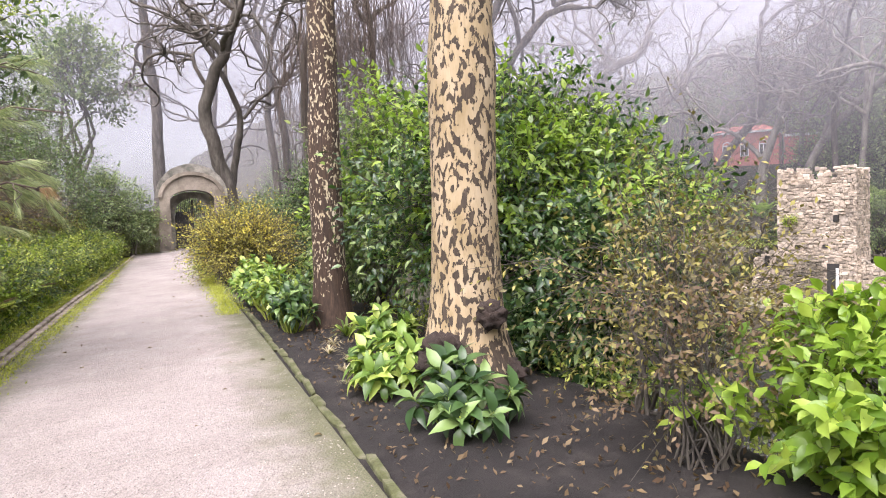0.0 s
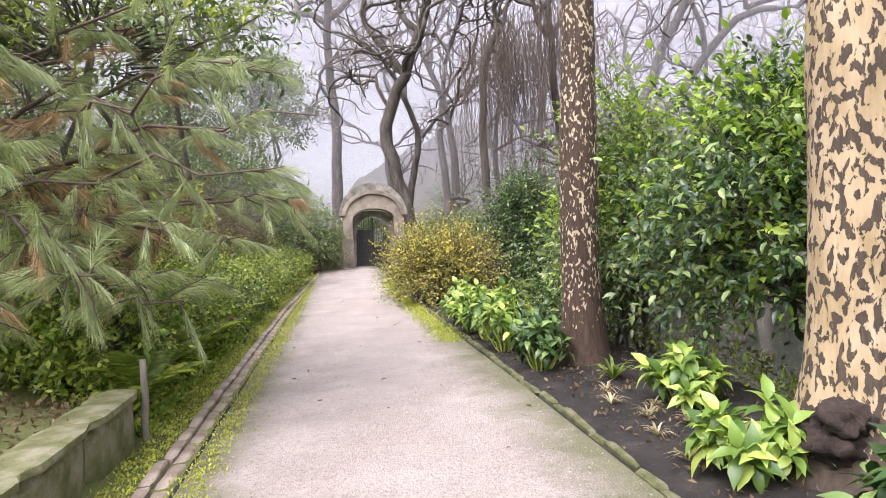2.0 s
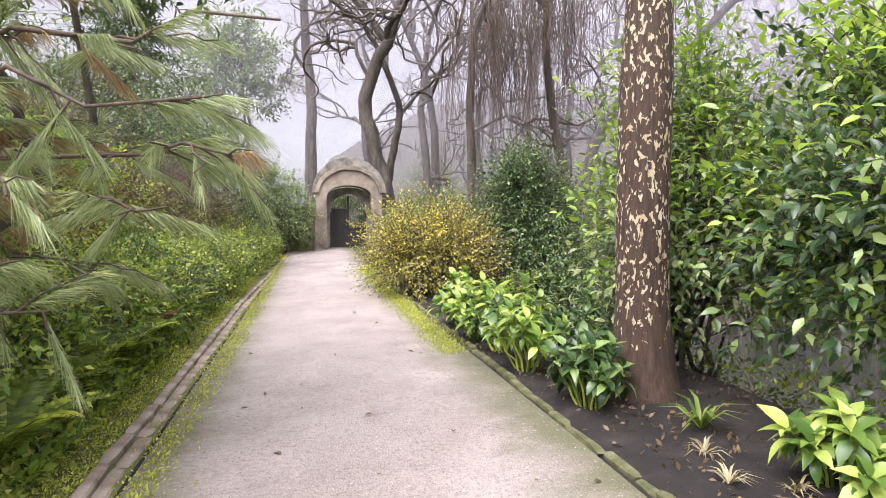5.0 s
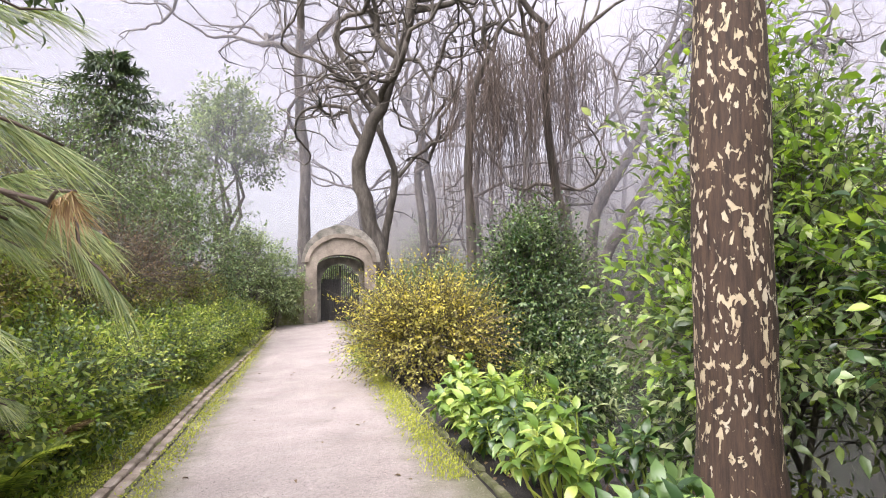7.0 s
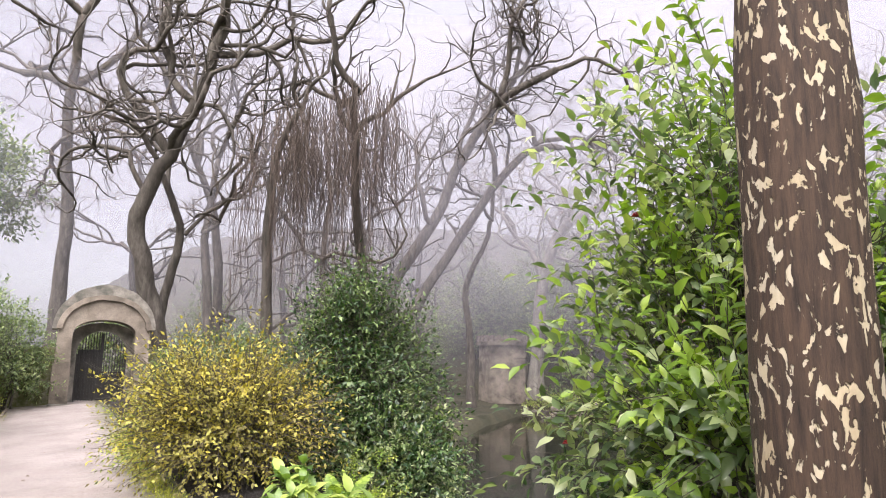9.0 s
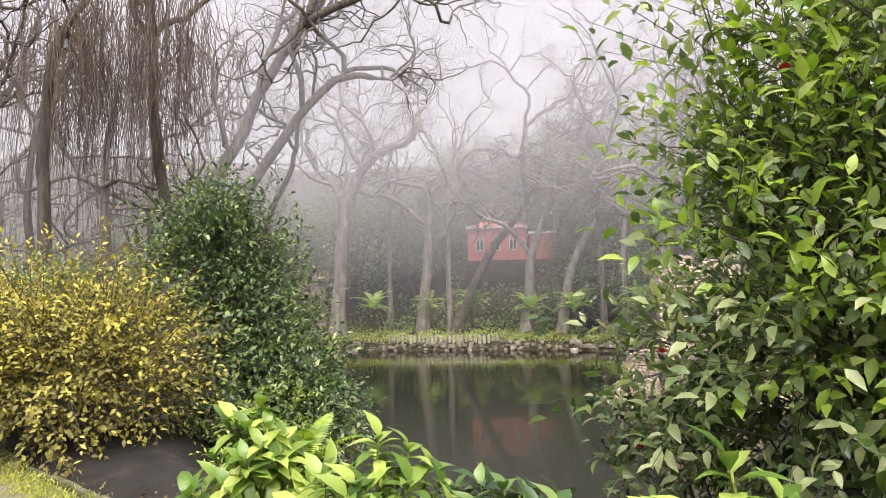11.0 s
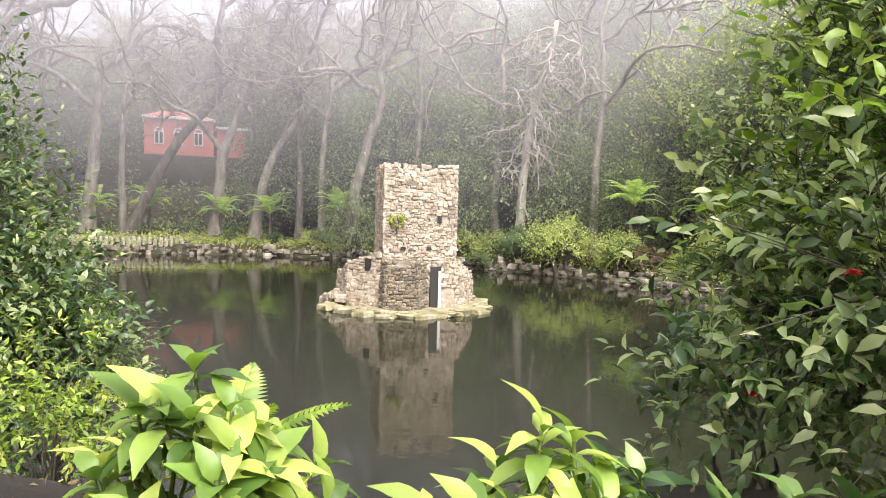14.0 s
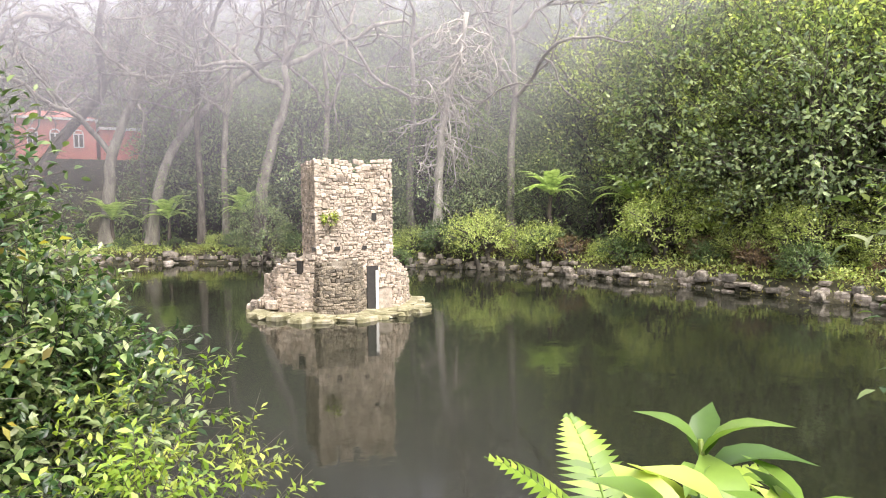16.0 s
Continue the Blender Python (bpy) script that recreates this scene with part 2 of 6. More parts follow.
MAT["bark"] = mat_surface("grey_brown_bark", [(0.3, (0.05, 0.042, 0.035)), (0.5, (0.10, 0.085, 0.07)), (0.7, (0.17, 0.15, 0.125))], 5, 40, 0.9, 0.9, 0.03, stretch=(1, 1, 0.25))
MAT["bark_pale"] = mat_surface("pale_grey_bark", [(0.3, (0.13, 0.115, 0.095)), (0.5, (0.24, 0.215, 0.18)), (0.7, (0.36, 0.33, 0.28))], 3, 30, 0.9, 0.7, 0.03, stretch=(1, 1, 0.3))
MAT["bark_white"] = mat_surface("bleached_dead_wood", [(0.3, (0.3, 0.27, 0.23)), (0.7, (0.52, 0.48, 0.42))], 4, 30, 0.9, 0.6, 0.02, stretch=(1, 1, 0.3))
MAT["burl"] = mat_surface("dark_burl_bark", [(0.3, (0.022, 0.014, 0.011)), (0.7, (0.07, 0.046, 0.036))], 12, 60, 0.95, 1.0, 0.03)
MAT["twig"] = mat_surface("brown_twigs", [(0.3, (0.07, 0.05, 0.04)), (0.7, (0.16, 0.12, 0.095))], 6, 40, 0.9, 0.4, 0.01)
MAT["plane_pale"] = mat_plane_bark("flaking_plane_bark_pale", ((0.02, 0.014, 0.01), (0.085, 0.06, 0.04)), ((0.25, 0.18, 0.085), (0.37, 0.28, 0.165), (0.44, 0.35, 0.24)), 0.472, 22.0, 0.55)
MAT["plane_dark"] = mat_plane_bark("flaking_plane_bark_dark", ((0.007, 0.004, 0.003), (0.09, 0.053, 0.033)), ((0.34, 0.26, 0.16), (0.48, 0.4, 0.27), (0.56, 0.5, 0.4)), 0.57, 26.0, 0.9)

MAT["aucuba"] = mat_leaf("broad_glossy_leaf", (0.06, 0.12, 0.025), (0.17, 0.27, 0.05), (0.42, 0.5, 0.12), 0.32, 0.28)
MAT["aucuba_dark"] = mat_leaf("broad_dark_leaf", (0.022, 0.05, 0.018), (0.06, 0.115, 0.033), (0.2, 0.29, 0.09), 0.3, 0.2, 0.6)
MAT["camellia"] = mat_leaf("camellia_leaf", (0.018, 0.042, 0.016), (0.05, 0.1, 0.03), (0.26, 0.34, 0.13), 0.24, 0.25, 0.64)
MAT["camellia_mid"] = mat_leaf("grey_green_camellia_leaf", (0.05, 0.085, 0.036), (0.16, 0.225, 0.085), (0.44, 0.48, 0.26), 0.28, 0.4, 0.52)
MAT["camellia_young"] = mat_leaf("young_green_leaf", (0.10, 0.18, 0.02), (0.2, 0.31, 0.035), (0.34, 0.44, 0.07), 0.4, 0.35)
MAT["laurel"] = mat_leaf("shrub_leaf", (0.045, 0.08, 0.03), (0.09, 0.145, 0.05), (0.19, 0.25, 0.09), 0.4, 0.25)
MAT["yellow"] = mat_leaf("golden_leaf", (0.18, 0.15, 0.03), (0.4, 0.33, 0.04), (0.6, 0.52, 0.09), 0.55, 0.3)
MAT["olive"] = mat_leaf("olive_brown_leaf", (0.07, 0.055, 0.022), (0.16, 0.135, 0.04), (0.34, 0.3, 0.08), 0.6, 0.25)
MAT["old_gold"] = mat_leaf("old_gold_leaf", (0.11, 0.085, 0.03), (0.27, 0.24, 0.055), (0.45, 0.42, 0.1), 0.6, 0.3)
MAT["ivy"] = mat_leaf("hedge_leaf", (0.07, 0.11, 0.025), (0.25, 0.315, 0.055), (0.5, 0.54, 0.12), 0.45, 0.38)
MAT["fern"] = mat_leaf("fern_green", (0.07, 0.11, 0.02), (0.14, 0.2, 0.035), (0.25, 0.3, 0.07), 0.5, 0.3)
MAT["moss_leaf"] = mat_leaf("bright_moss", (0.22, 0.25, 0.035), (0.36, 0.39, 0.06), (0.5, 0.5, 0.1), 0.8, 0.3)
MAT["pebble"] = mat_surface("pale_grit", [(0.3, (0.16, 0.14, 0.125)), (0.5, (0.33, 0.29, 0.27)), (0.7, (0.5, 0.46, 0.43))], 3, 40, 0.85, 0.3, 0.004, vary=0.6)
MAT["treefern"] = mat_leaf("tree_fern_green", (0.24, 0.34, 0.11), (0.38, 0.5, 0.17), (0.52, 0.6, 0.26), 0.5, 0.45)
MAT["deadfern"] = mat_leaf("brown_fern", (0.09, 0.055, 0.03), (0.16, 0.10, 0.05), (0.24, 0.17, 0.09), 0.7, 0.2)
MAT["needle"] = mat_leaf("pine_needle", (0.16, 0.21, 0.11), (0.31, 0.37, 0.19), (0.5, 0.52, 0.3), 0.5, 0.4)
MAT["needle_dry"] = mat_leaf("dry_pine_needle", (0.2, 0.115, 0.06), (0.36, 0.23, 0.12), (0.5, 0.38, 0.21), 0.7, 0.25)
MAT["conifer"] = mat_leaf("dark_conifer_needle", (0.03, 0.05, 0.03), (0.065, 0.095, 0.05), (0.13, 0.17, 0.08), 0.6, 0.2)
MAT["forest"] = mat_leaf("woodland_leaf", (0.085, 0.125, 0.065), (0.19, 0.25, 0.12), (0.34, 0.4, 0.19), 0.6, 0.4)
MAT["forest_light"] = mat_leaf("light_woodland_leaf", (0.2, 0.26, 0.085), (0.38, 0.44, 0.15), (0.56, 0.6, 0.25), 0.6, 0.5)
MAT["rust"] = mat_leaf("rusty_leaf", (0.08, 0.045, 0.025), (0.13, 0.085, 0.045), (0.2, 0.14, 0.07), 0.7, 0.2)
MAT["straw"] = mat_leaf("straw_leaf", (0.2, 0.16, 0.09), (0.32, 0.27, 0.16), (0.42, 0.37, 0.24), 0.7, 0.2)
MAT["petal"] = mat_leaf("red_petal", (0.35, 0.02, 0.03), (0.5, 0.03, 0.05), (0.6, 0.1, 0.1), 0.5, 0.2)
MAT["bird"] = mat_surface("pale_feathers", [(0.3, (0.3, 0.28, 0.25)), (0.7, (0.75, 0.73, 0.7))], 9, 60, 0.8, 0.2, 0.004)

m, n, l, b = nodes_of("still_pond_water")
b.inputs["Base Color"].default_value = (0.013, 0.014, 0.009, 1)
b.inputs["Roughness"].default_value = 0.06
b.inputs["IOR"].default_value = 1.33
rip = noise_of(n, l, 1.6, 3, 0.5)
bump_of(n, l, rip.outputs[0], b, 0.10, 0.05)
MAT["water"] = m

m, n, l, b = nodes_of("hanging_mist")
tcm = n.new("ShaderNodeTexCoord")
sm = n.new("ShaderNodeSeparateXYZ")
l.new(tcm.outputs["Object"], sm.inputs[0])
up = n.new("ShaderNodeMapRange")
up.interpolation_type = "SMOOTHSTEP"
up.inputs["From Min"].default_value, up.inputs["From Max"].default_value = -3.5, 17.0
up.inputs["To Min"].default_value, up.inputs["To Max"].default_value = 0.0, 1.0
l.new(sm.outputs[2], up.inputs["Value"])
mn = noise_of(n, l, 0.06, 4, 0.5)
mr2 = n.new("ShaderNodeMapRange")
mr2.inputs["From Min"].default_value, mr2.inputs["From Max"].default_value = 0.3, 0.7
mr2.inputs["To Min"].default_value, mr2.inputs["To Max"].default_value = 0.65, 1.2
l.new(mn.outputs[0], mr2.inputs["Value"])
mul = n.new("ShaderNodeMath")
mul.operation = "MULTIPLY"
l.new(up.outputs[0], mul.inputs[0])
l.new(mr2.outputs[0], mul.inputs[1])
dens = n.new("ShaderNodeMath")
dens.operation = "MULTIPLY"
dens.use_clamp = True
dens.inputs[1].default_value = 0.27
l.new(mul.outputs[0], dens.inputs[0])
df = n.new("ShaderNodeBsdfDiffuse")
df.inputs[0].default_value = (0.63, 0.61, 0.68, 1)
tl = n.new("ShaderNodeBsdfTranslucent")
tl.inputs[0].default_value = (0.63, 0.61, 0.68, 1)
half = n.new("ShaderNodeMixShader")
l.new(df.outputs[0], half.inputs[1])
l.new(tl.outputs[0], half.inputs[2])
tp = n.new("ShaderNodeBsdfTransparent")
mx = n.new("ShaderNodeMixShader")
l.new(dens.outputs[0], mx.inputs[0])
l.new(tp.outputs[0], mx.inputs[1])
l.new(half.outputs[0], mx.inputs[2])
l.new(mx.outputs[0], n["Material Output"].inputs[0])
MAT["mist"] = m


# ---- mesh helpers ----
class Build:
    """Collects vertices and faces, then makes one mesh."""

    def __init__(self):
        self.v, self.f, self.count = [], [], 0

    def add(self, verts, faces):
        verts = np.asarray(verts, float).reshape(-1, 3)
        self.v.append(verts)
        self.f.extend([tuple(int(i) + self.count for i in f) for f in faces])
        self.count += len(verts)

    def add_many(self, verts, faces):
        """verts (n, k, 3) copies of one template with those faces."""
        n_, k = verts.shape[:2]
        self.v.append(verts.reshape(-1, 3))
        for f in faces:
            arr = np.asarray(f)[None, :] + (np.arange(n_) * k)[:, None] + self.count
            self.f.extend(map(tuple, arr.tolist()))
        self.count += n_ * k

    def mesh(self, name, material, smooth=True):
        me = bpy.data.meshes.new(name)
        me.from_pydata(np.concatenate(self.v).tolist() if self.v else [], [], self.f)
        me.materials.append(MAT[material] if isinstance(material, str) else material)
        if smooth:
            me.polygons.foreach_set("use_smooth", [True] * len(me.polygons))
        me.update()
        return me


def thing(name, v, u, z=0.0, turn=0.0, label="", category="", group="", kind="", mesh=None):
    ob = new(name, mesh)
    ob.matrix_world = BASE @ pose(v, u, z, 0, 0, turn)
    return tagged(ob, label, category, group, kind)


JOINED = ("twigs", "branches", "foliage", "young_foliage", "stalks", "needles", "masonry", "hanging_twigs", "dry_needles")


def part(name, data, parent, m=None, label=""):
    ob = new(name, data)
    ob.parent = parent
    if m is not None:
        ob.matrix_basis = m
    return tagged(ob, label, kind="stuff" if name in JOINED else "")


def box_into(bd, x0, x1, y0, y1, z0, z1, wear=0.0):
    vs = np.array([(x, y, z) for x in (x0, x1) for y in (y0, y1) for z in (z0, z1)])
    if wear:
        vs = vs + rng.uniform(-wear, wear, vs.shape)
    bd.add(vs, [(0, 1, 3, 2), (4, 6, 7, 5), (0, 4, 5, 1), (2, 3, 7, 6), (0, 2, 6, 4), (1, 5, 7, 3)])


def lump_into(bd, c, size, rough=0.12):
    """A rounded, knobbly lump."""
    bm_ = bmesh.new()
    bmesh.ops.create_icosphere(bm_, subdivisions=3, radius=1.0)
    off = Vector((c[0] * 7, c[1] * 7, c[2] * 9))
    vs = []
    for q in bm_.verts:
        k_ = 1 + rough * noise.noise(q.co * 2.2 + off) + rough * 0.9 * noise.noise(q.co * 5.5 + off)
        vs.append((c[0] + q.co.x * size[0] * k_, c[1] + q.co.y * size[1] * k_, c[2] + q.co.z * size[2] * k_))
    bd.add(vs, [tuple(q.index for q in f.verts) for f in bm_.faces])
    bm_.free()


def rock_into(bd, c, size, rough=0.18, turn=0.0):
    """A rounded stone: a cube cut at its edges and worn."""
    vs = []
    for sx in (-1, 1):
        for sy in (-1, 1):
            for sz in (-1, 1):
                k = 0.68
                vs += [(sx, sy * k, sz * k), (sx * k, sy, sz * k), (sx * k, sy * k, sz)]
    vs = np.array(vs) * (1 + rng.uniform(-rough, rough, (24, 1))) * np.array(size) / 2
    ca, sa = math.cos(turn), math.sin(turn)
    vs = vs @ np.array([[ca, sa, 0], [-sa, ca, 0], [0, 0, 1]]) + np.array(c)
    idx = lambda sx, sy, sz, a: (((sx > 0) * 4 + (sy > 0) * 2 + (sz > 0)) * 3 + a)
    fs = []
    for s in (-1, 1):
        fs.append([idx(s, y, z, 0) for y, z in ((-1, -1), (1, -1), (1, 1), (-1, 1))][::s])
        fs.append([idx(x, s, z, 1) for x, z in ((-1, -1), (1, -1), (1, 1), (-1, 1))][::-s])
        fs.append([idx(x, y, s, 2) for x, y in ((-1, -1), (1, -1), (1, 1), (-1, 1))][::s])
    for a in (-1, 1):
        for c2 in (-1, 1):
            fs.append([idx(a, c2, -1, 0), idx(a, c2, 1, 0), idx(a, c2, 1, 1), idx(a, c2, -1, 1)])
            fs.append([idx(a, -1, c2, 0), idx(a, 1, c2, 0), idx(a, 1, c2, 2), idx(a, -1, c2, 2)])
            fs.append([idx(-1, a, c2, 1), idx(1, a, c2, 1), idx(1, a, c2, 2), idx(-1, a, c2, 2)])
    for sx in (-1, 1):
        for sy in (-1, 1):
            for sz in (-1, 1):
                fs.append([idx(sx, sy, sz, 0), idx(sx, sy, sz, 1), idx(sx, sy, sz, 2)])
    bd.add(vs, fs)


def tube_into(bd, pts, radii, sides=6, knob=0.0):
    """A tapered, bent tube along pts."""
    pts = np.asarray(pts, float)
    n_ = len(pts)
    tang = np.gradient(pts, axis=0)
    tang /= np.linalg.norm(tang, axis=1)[:, None] + 1e-9
    ref = np.array([0.31, 0.17, 0.93]) if abs(tang[0][2]) < 0.8 else np.array([0.93, 0.2, 0.1])
    ang = np.arange(sides) * 2 * math.pi / sides
    rings = []
    for i in range(n_):
        a = np.cross(tang[i], ref)
        a /= np.linalg.norm(a) + 1e-9
        b2 = np.cross(tang[i], a)
        r = radii[i] * (1 + (rng.uniform(-knob, knob, sides) if knob else 0))
        rings.append(pts[i] + (np.cos(ang) * r)[:, None] * a + (np.sin(ang) * r)[:, None] * b2)
    fs = []
    for i in range(n_ - 1):
        for k in range(sides):
            k2 = (k + 1) % sides
            fs.append((i * sides + k, i * sides + k2, (i + 1) * sides + k2, (i + 1) * sides + k))
    fs.append(tuple((n_ - 1) * sides + k for k in range(sides)))
    bd.add(np.concatenate(rings), fs)


def unit(a):
    a = np.asarray(a, float)
    return a / (np.linalg.norm(a, axis=-1, keepdims=True) + 1e-9)


def leaf_shape(length, width, fold=0.12, droop=0.15):
    """A pointed blade folded at its midrib: y along, x across."""
    w, L = width / 2, length
    vs = np.array([(0, 0, 0), (0, .33 * L, .02 * L), (0, .68 * L, -.02 * L), (0, L, -droop * L),
                   (-w, .33 * L, fold * w * 2), (-w * .8, .66 * L, fold * w * 2 - .03 * L), (w, .33 * L, fold * w * 2), (w * .8, .66 * L, fold * w * 2 - .03 * L)])
    fs = [(0, 6, 1), (0, 1, 4), (1, 6, 7, 2), (4, 1, 2, 5), (2, 7, 3), (5, 2, 3)]
    return vs, fs


def leaf_broad(length, width, fold=0.2, droop=0.25):
    """A broad blade with a curved, slightly toothed edge."""
    L, w = length, width / 2
    st = ((0.14, 0.5), (0.3, 0.92), (0.48, 1.0), (0.64, 0.84), (0.8, 0.5))
    bend = lambda t: 0.06 * L * math.sin(t * math.pi) - droop * L * t * t
    vs = [(0, 0, 0)]
    for i, (t, k) in enumerate(st):
        rag = 1.0 + (0.07 if i % 2 else -0.04)
        vs += [(-w * k * rag, t * L, bend(t) + fold * w * k), (0, t * L, bend(t)), (w * k * rag, t * L, bend(t) + fold * w * k)]
    vs.append((0, L, bend(1.0)))
    fs = [(0, 2, 1), (0, 3, 2)]
    for i in range(4):
        b0 = 1 + i * 3
        fs += [(b0, b0 + 1, b0 + 4, b0 + 3), (b0 + 1, b0 + 2, b0 + 5, b0 + 4)]
    fs += [(13, 14, 16), (14, 15, 16)]
    return np.array(vs), fs


def leaf_small(length, width, fold=0.2):
    w = width / 2
    vs = np.array([(0, 0, 0), (-w, .45 * length, fold * w), (0, length, -.1 * length), (w, .45 * length, fold * w), (0, .45 * length, 0)])
    return vs, [(0, 3, 4), (0, 4, 1), (4, 3, 2), (1, 4, 2)]


def needle_shape(length, width):
    return np.array([(-width / 2, 0, 0), (width / 2, 0, 0), (0, length, -.08 * length)]), [(0, 1, 2)]


def leaves_into(bd, shape, pos, ahead, up, scale):
    vs, fs = shape
    y = unit(ahead)
    x = unit(np.cross(y, up))
    z = np.cross(x, y)
    fr = np.stack([x, y, z], axis=1)
    out = np.einsum("ki,nij->nkj", vs, fr) * np.asarray(scale)[:, None, None] + pos[:, None, :]
    bd.add_many(out, fs)


def ball(n_):
    return unit(rng.normal(size=(n_, 3)))


def wander(a, b2, steps=6, sway=0.1):
    """A bent line from a to b2."""
    a, b2 = np.asarray(a, float), np.asarray(b2, float)
    t = np.linspace(0, 1, steps)[:, None]
    line = a + (b2 - a) * t
    size = np.linalg.norm(b2 - a) * sway
    bend = rng.normal(size=(steps, 3)) * size * np.sin(t * math.pi) ** 0.5
    bend[0] = bend[-1] = 0
    return line + bend


# ---- the land ----
LAKE = [(6.6, -14), (6.2, 0), (5.2, 10), (3.6, 13.2), (3.5, 17.0), (5.0, 24), (9, 31), (15, 39), (25, 50), (34, 58), (38, 52), (42, 44.5), (44.3, 39), (44, 33), (41, 19), (36.5, 12.0), (31, 6.3), (27, 3.0), (23.2, -0.5), (19, -8), (14, -18)]
WATER_Z = -2.65


def lake_distance(x, y):
    """Metres outside the lake's edge (inside: minus)."""
    p = np.array(LAKE, float)
    q = np.roll(p, -1, axis=0)
    x, y = np.asarray(x, float), np.asarray(y, float)
    best = np.full(x.shape, 1e9)
    inside = np.zeros(x.shape, bool)
    for (x0, y0), (x1, y1) in zip(p, q):
        dx, dy = x1 - x0, y1 - y0
        t = np.clip(((x - x0) * dx + (y - y0) * dy) / (dx * dx + dy * dy), 0, 1)
        best = np.minimum(best, np.hypot(x - x0 - t * dx, y - y0 - t * dy))
        cross = (y0 > y) != (y1 > y)
        inside ^= cross & (x < (x1 - x0) * (y - y0) / np.where(y1 == y0, 1e-9, y1 - y0) + x0)
    return np.where(inside, -best, best)


def step01(a, b2, x):
    """0 at a, 1 at b2, eased."""
    t = np.clip((np.asarray(x, float) - a) / (b2 - a), 0, 1)
    return t * t * (3 - 2 * t)


def rise(u):
    return 0.3 * step01(20, 36, u) + 0.012 * np.maximum(np.asarray(u, float) - 36, 0)


def land(v, u):
    """Height of the ground."""
    v, u = np.asarray(v, float), np.asarray(u, float)
    d = lake_distance(v, u)
    near = 0.055 * np.clip(v, -3.5, 0) + rise(u)
    left = np.maximum(-v - 3.75, 0)
    bank = 0.95 * step01(0, 2.4, left) + 0.3 * np.maximum(left - 1.6, 0)
    flat = 1 - step01(8.5, 9.0, u)
    terrace = 0.47 * step01(0.02, 0.12, left) + 0.5 * np.maximum(left - 1.9, 0)
    bank = bank * (1 - flat) + terrace * flat
    near = near + np.minimum(bank, 9) + 0.05 * step01(0.02, 0.4, v)
    brink = 1.9 - 1.1 * step01(12.6, 14.6, u) * (1 - step01(17.0, 19.0, u))
    side = near - 3.1 * step01(0.0, 1.0, (v - brink) / np.maximum(v - brink + np.maximum(d, 0) + 0.5, 0.6)) * (v > brink)
    far = -1.95 + 0.12 * np.clip(d - 1, 0, 6) + (0.12 + 0.46 * step01(12, 38, v)) * np.maximum(d - 9, 0)
    far = np.minimum(far, 22 + 0.05 * d)
    mixw = step01(8, 16, v) * (1 - 0) + (1 - step01(8, 16, v)) * step01(37, 46, u) * step01(4, 12, v)
    h = side * (1 - mixw) + far * mixw
    bed = np.clip(-3.5 - 0.0 * d, -3.5, 0)
    return np.where(d < 0.15, np.minimum(h, np.where(d < -0.6, bed, -2.2 - 1.3 * np.clip(0.15 - d, 0, 1))), h)


def axis_steps(dense0, dense1, fine_step, far0, far1):
    mid = np.arange(dense0, dense1, fine_step)
    out = [dense1]
    s = fine_step
    while out[-1] < far1:
        s *= 1.22
        out.append(out[-1] + min(s, 40))
    low = [dense0]
    s = fine_step
    while low[-1] > far0:
        s *= 1.22
        low.append(low[-1] - min(s, 40))
    return np.array(low[1:][::-1] + mid.tolist() + out)


gx = axis_steps(-7, 8, 0.16, -600, 600)
gx = np.unique(np.concatenate([gx, np.arange(10, 60, 1.0)]))
gy = axis_steps(0, 38, 0.3, -600, 700)
gy = np.unique(np.concatenate([gy, np.arange(-14, 0, 1.0), np.arange(39, 70, 1.0)]))
GX, GY = np.meshgrid(gx, gy)
GZ = land(GX, GY) + 0.03 * np.sin(GX * 3.1 + GY * 1.7) * np.sin(GY * 2.3 - GX) * ((GX > 0.2) | (GX < -3.6))
bd = Build()
nx, ny = len(gx), len(gy)
ii, jj = np.meshgrid(np.arange(nx - 1), np.arange(ny - 1))
a0 = (jj * nx + ii).ravel()
bd.v.append(np.stack([GX, GY, GZ], -1).reshape(-1, 3))
bd.f = list(map(tuple, np.stack([a0, a0 + 1, a0 + 1 + nx, a0 + nx], 1).tolist()))
ground_mesh = bd.mesh("ground", "soil")
ground_mesh.materials.append(MAT["litter"])
ground_mesh.materials.append(MAT["hill"])
cxm = GX[:-1, :-1].ravel() + 0.1
cym = GY[:-1, :-1].ravel()
ground_mesh.polygons.foreach_set("material_index", np.where((cxm > 9) | (cym > 45), 2, np.where(cxm < -3.2, 1, 0)).astype(np.int32))
tagged(thing("ground", 0, 0, 0, mesh=ground_mesh), "dark damp soil and leaf litter around the pond", "ground", kind="structure")

# path
bd = Build()
pv = np.linspace(-3.12, -0.03, 24)
pu = np.arange(-8, 38.1, 0.25)
for iu, u_ in enumerate(pu):
    narrow = 0.35 * step01(18, 34, u_)
    xs = pv * 1.0
    xs[0] += narrow
    zs = land(xs, np.full_like(xs, u_)) + 0.012 + 0.006 * np.sin(xs * 2.7 + u_ * 0.8)
    bd.v.append(np.stack([xs, np.full_like(xs, u_), zs], 1))
k = len(pv)
bd.f = [(r * k + c, r * k + c + 1, (r + 1) * k + c + 1, (r + 1) * k + c) for r in range(len(pu) - 1) for c in range(k - 1)]
thing("path", 0, 0, 0, mesh=bd.mesh("path", "gravel"), label="pale pinkish gravel path with mossy borders", category="path", kind="structure")

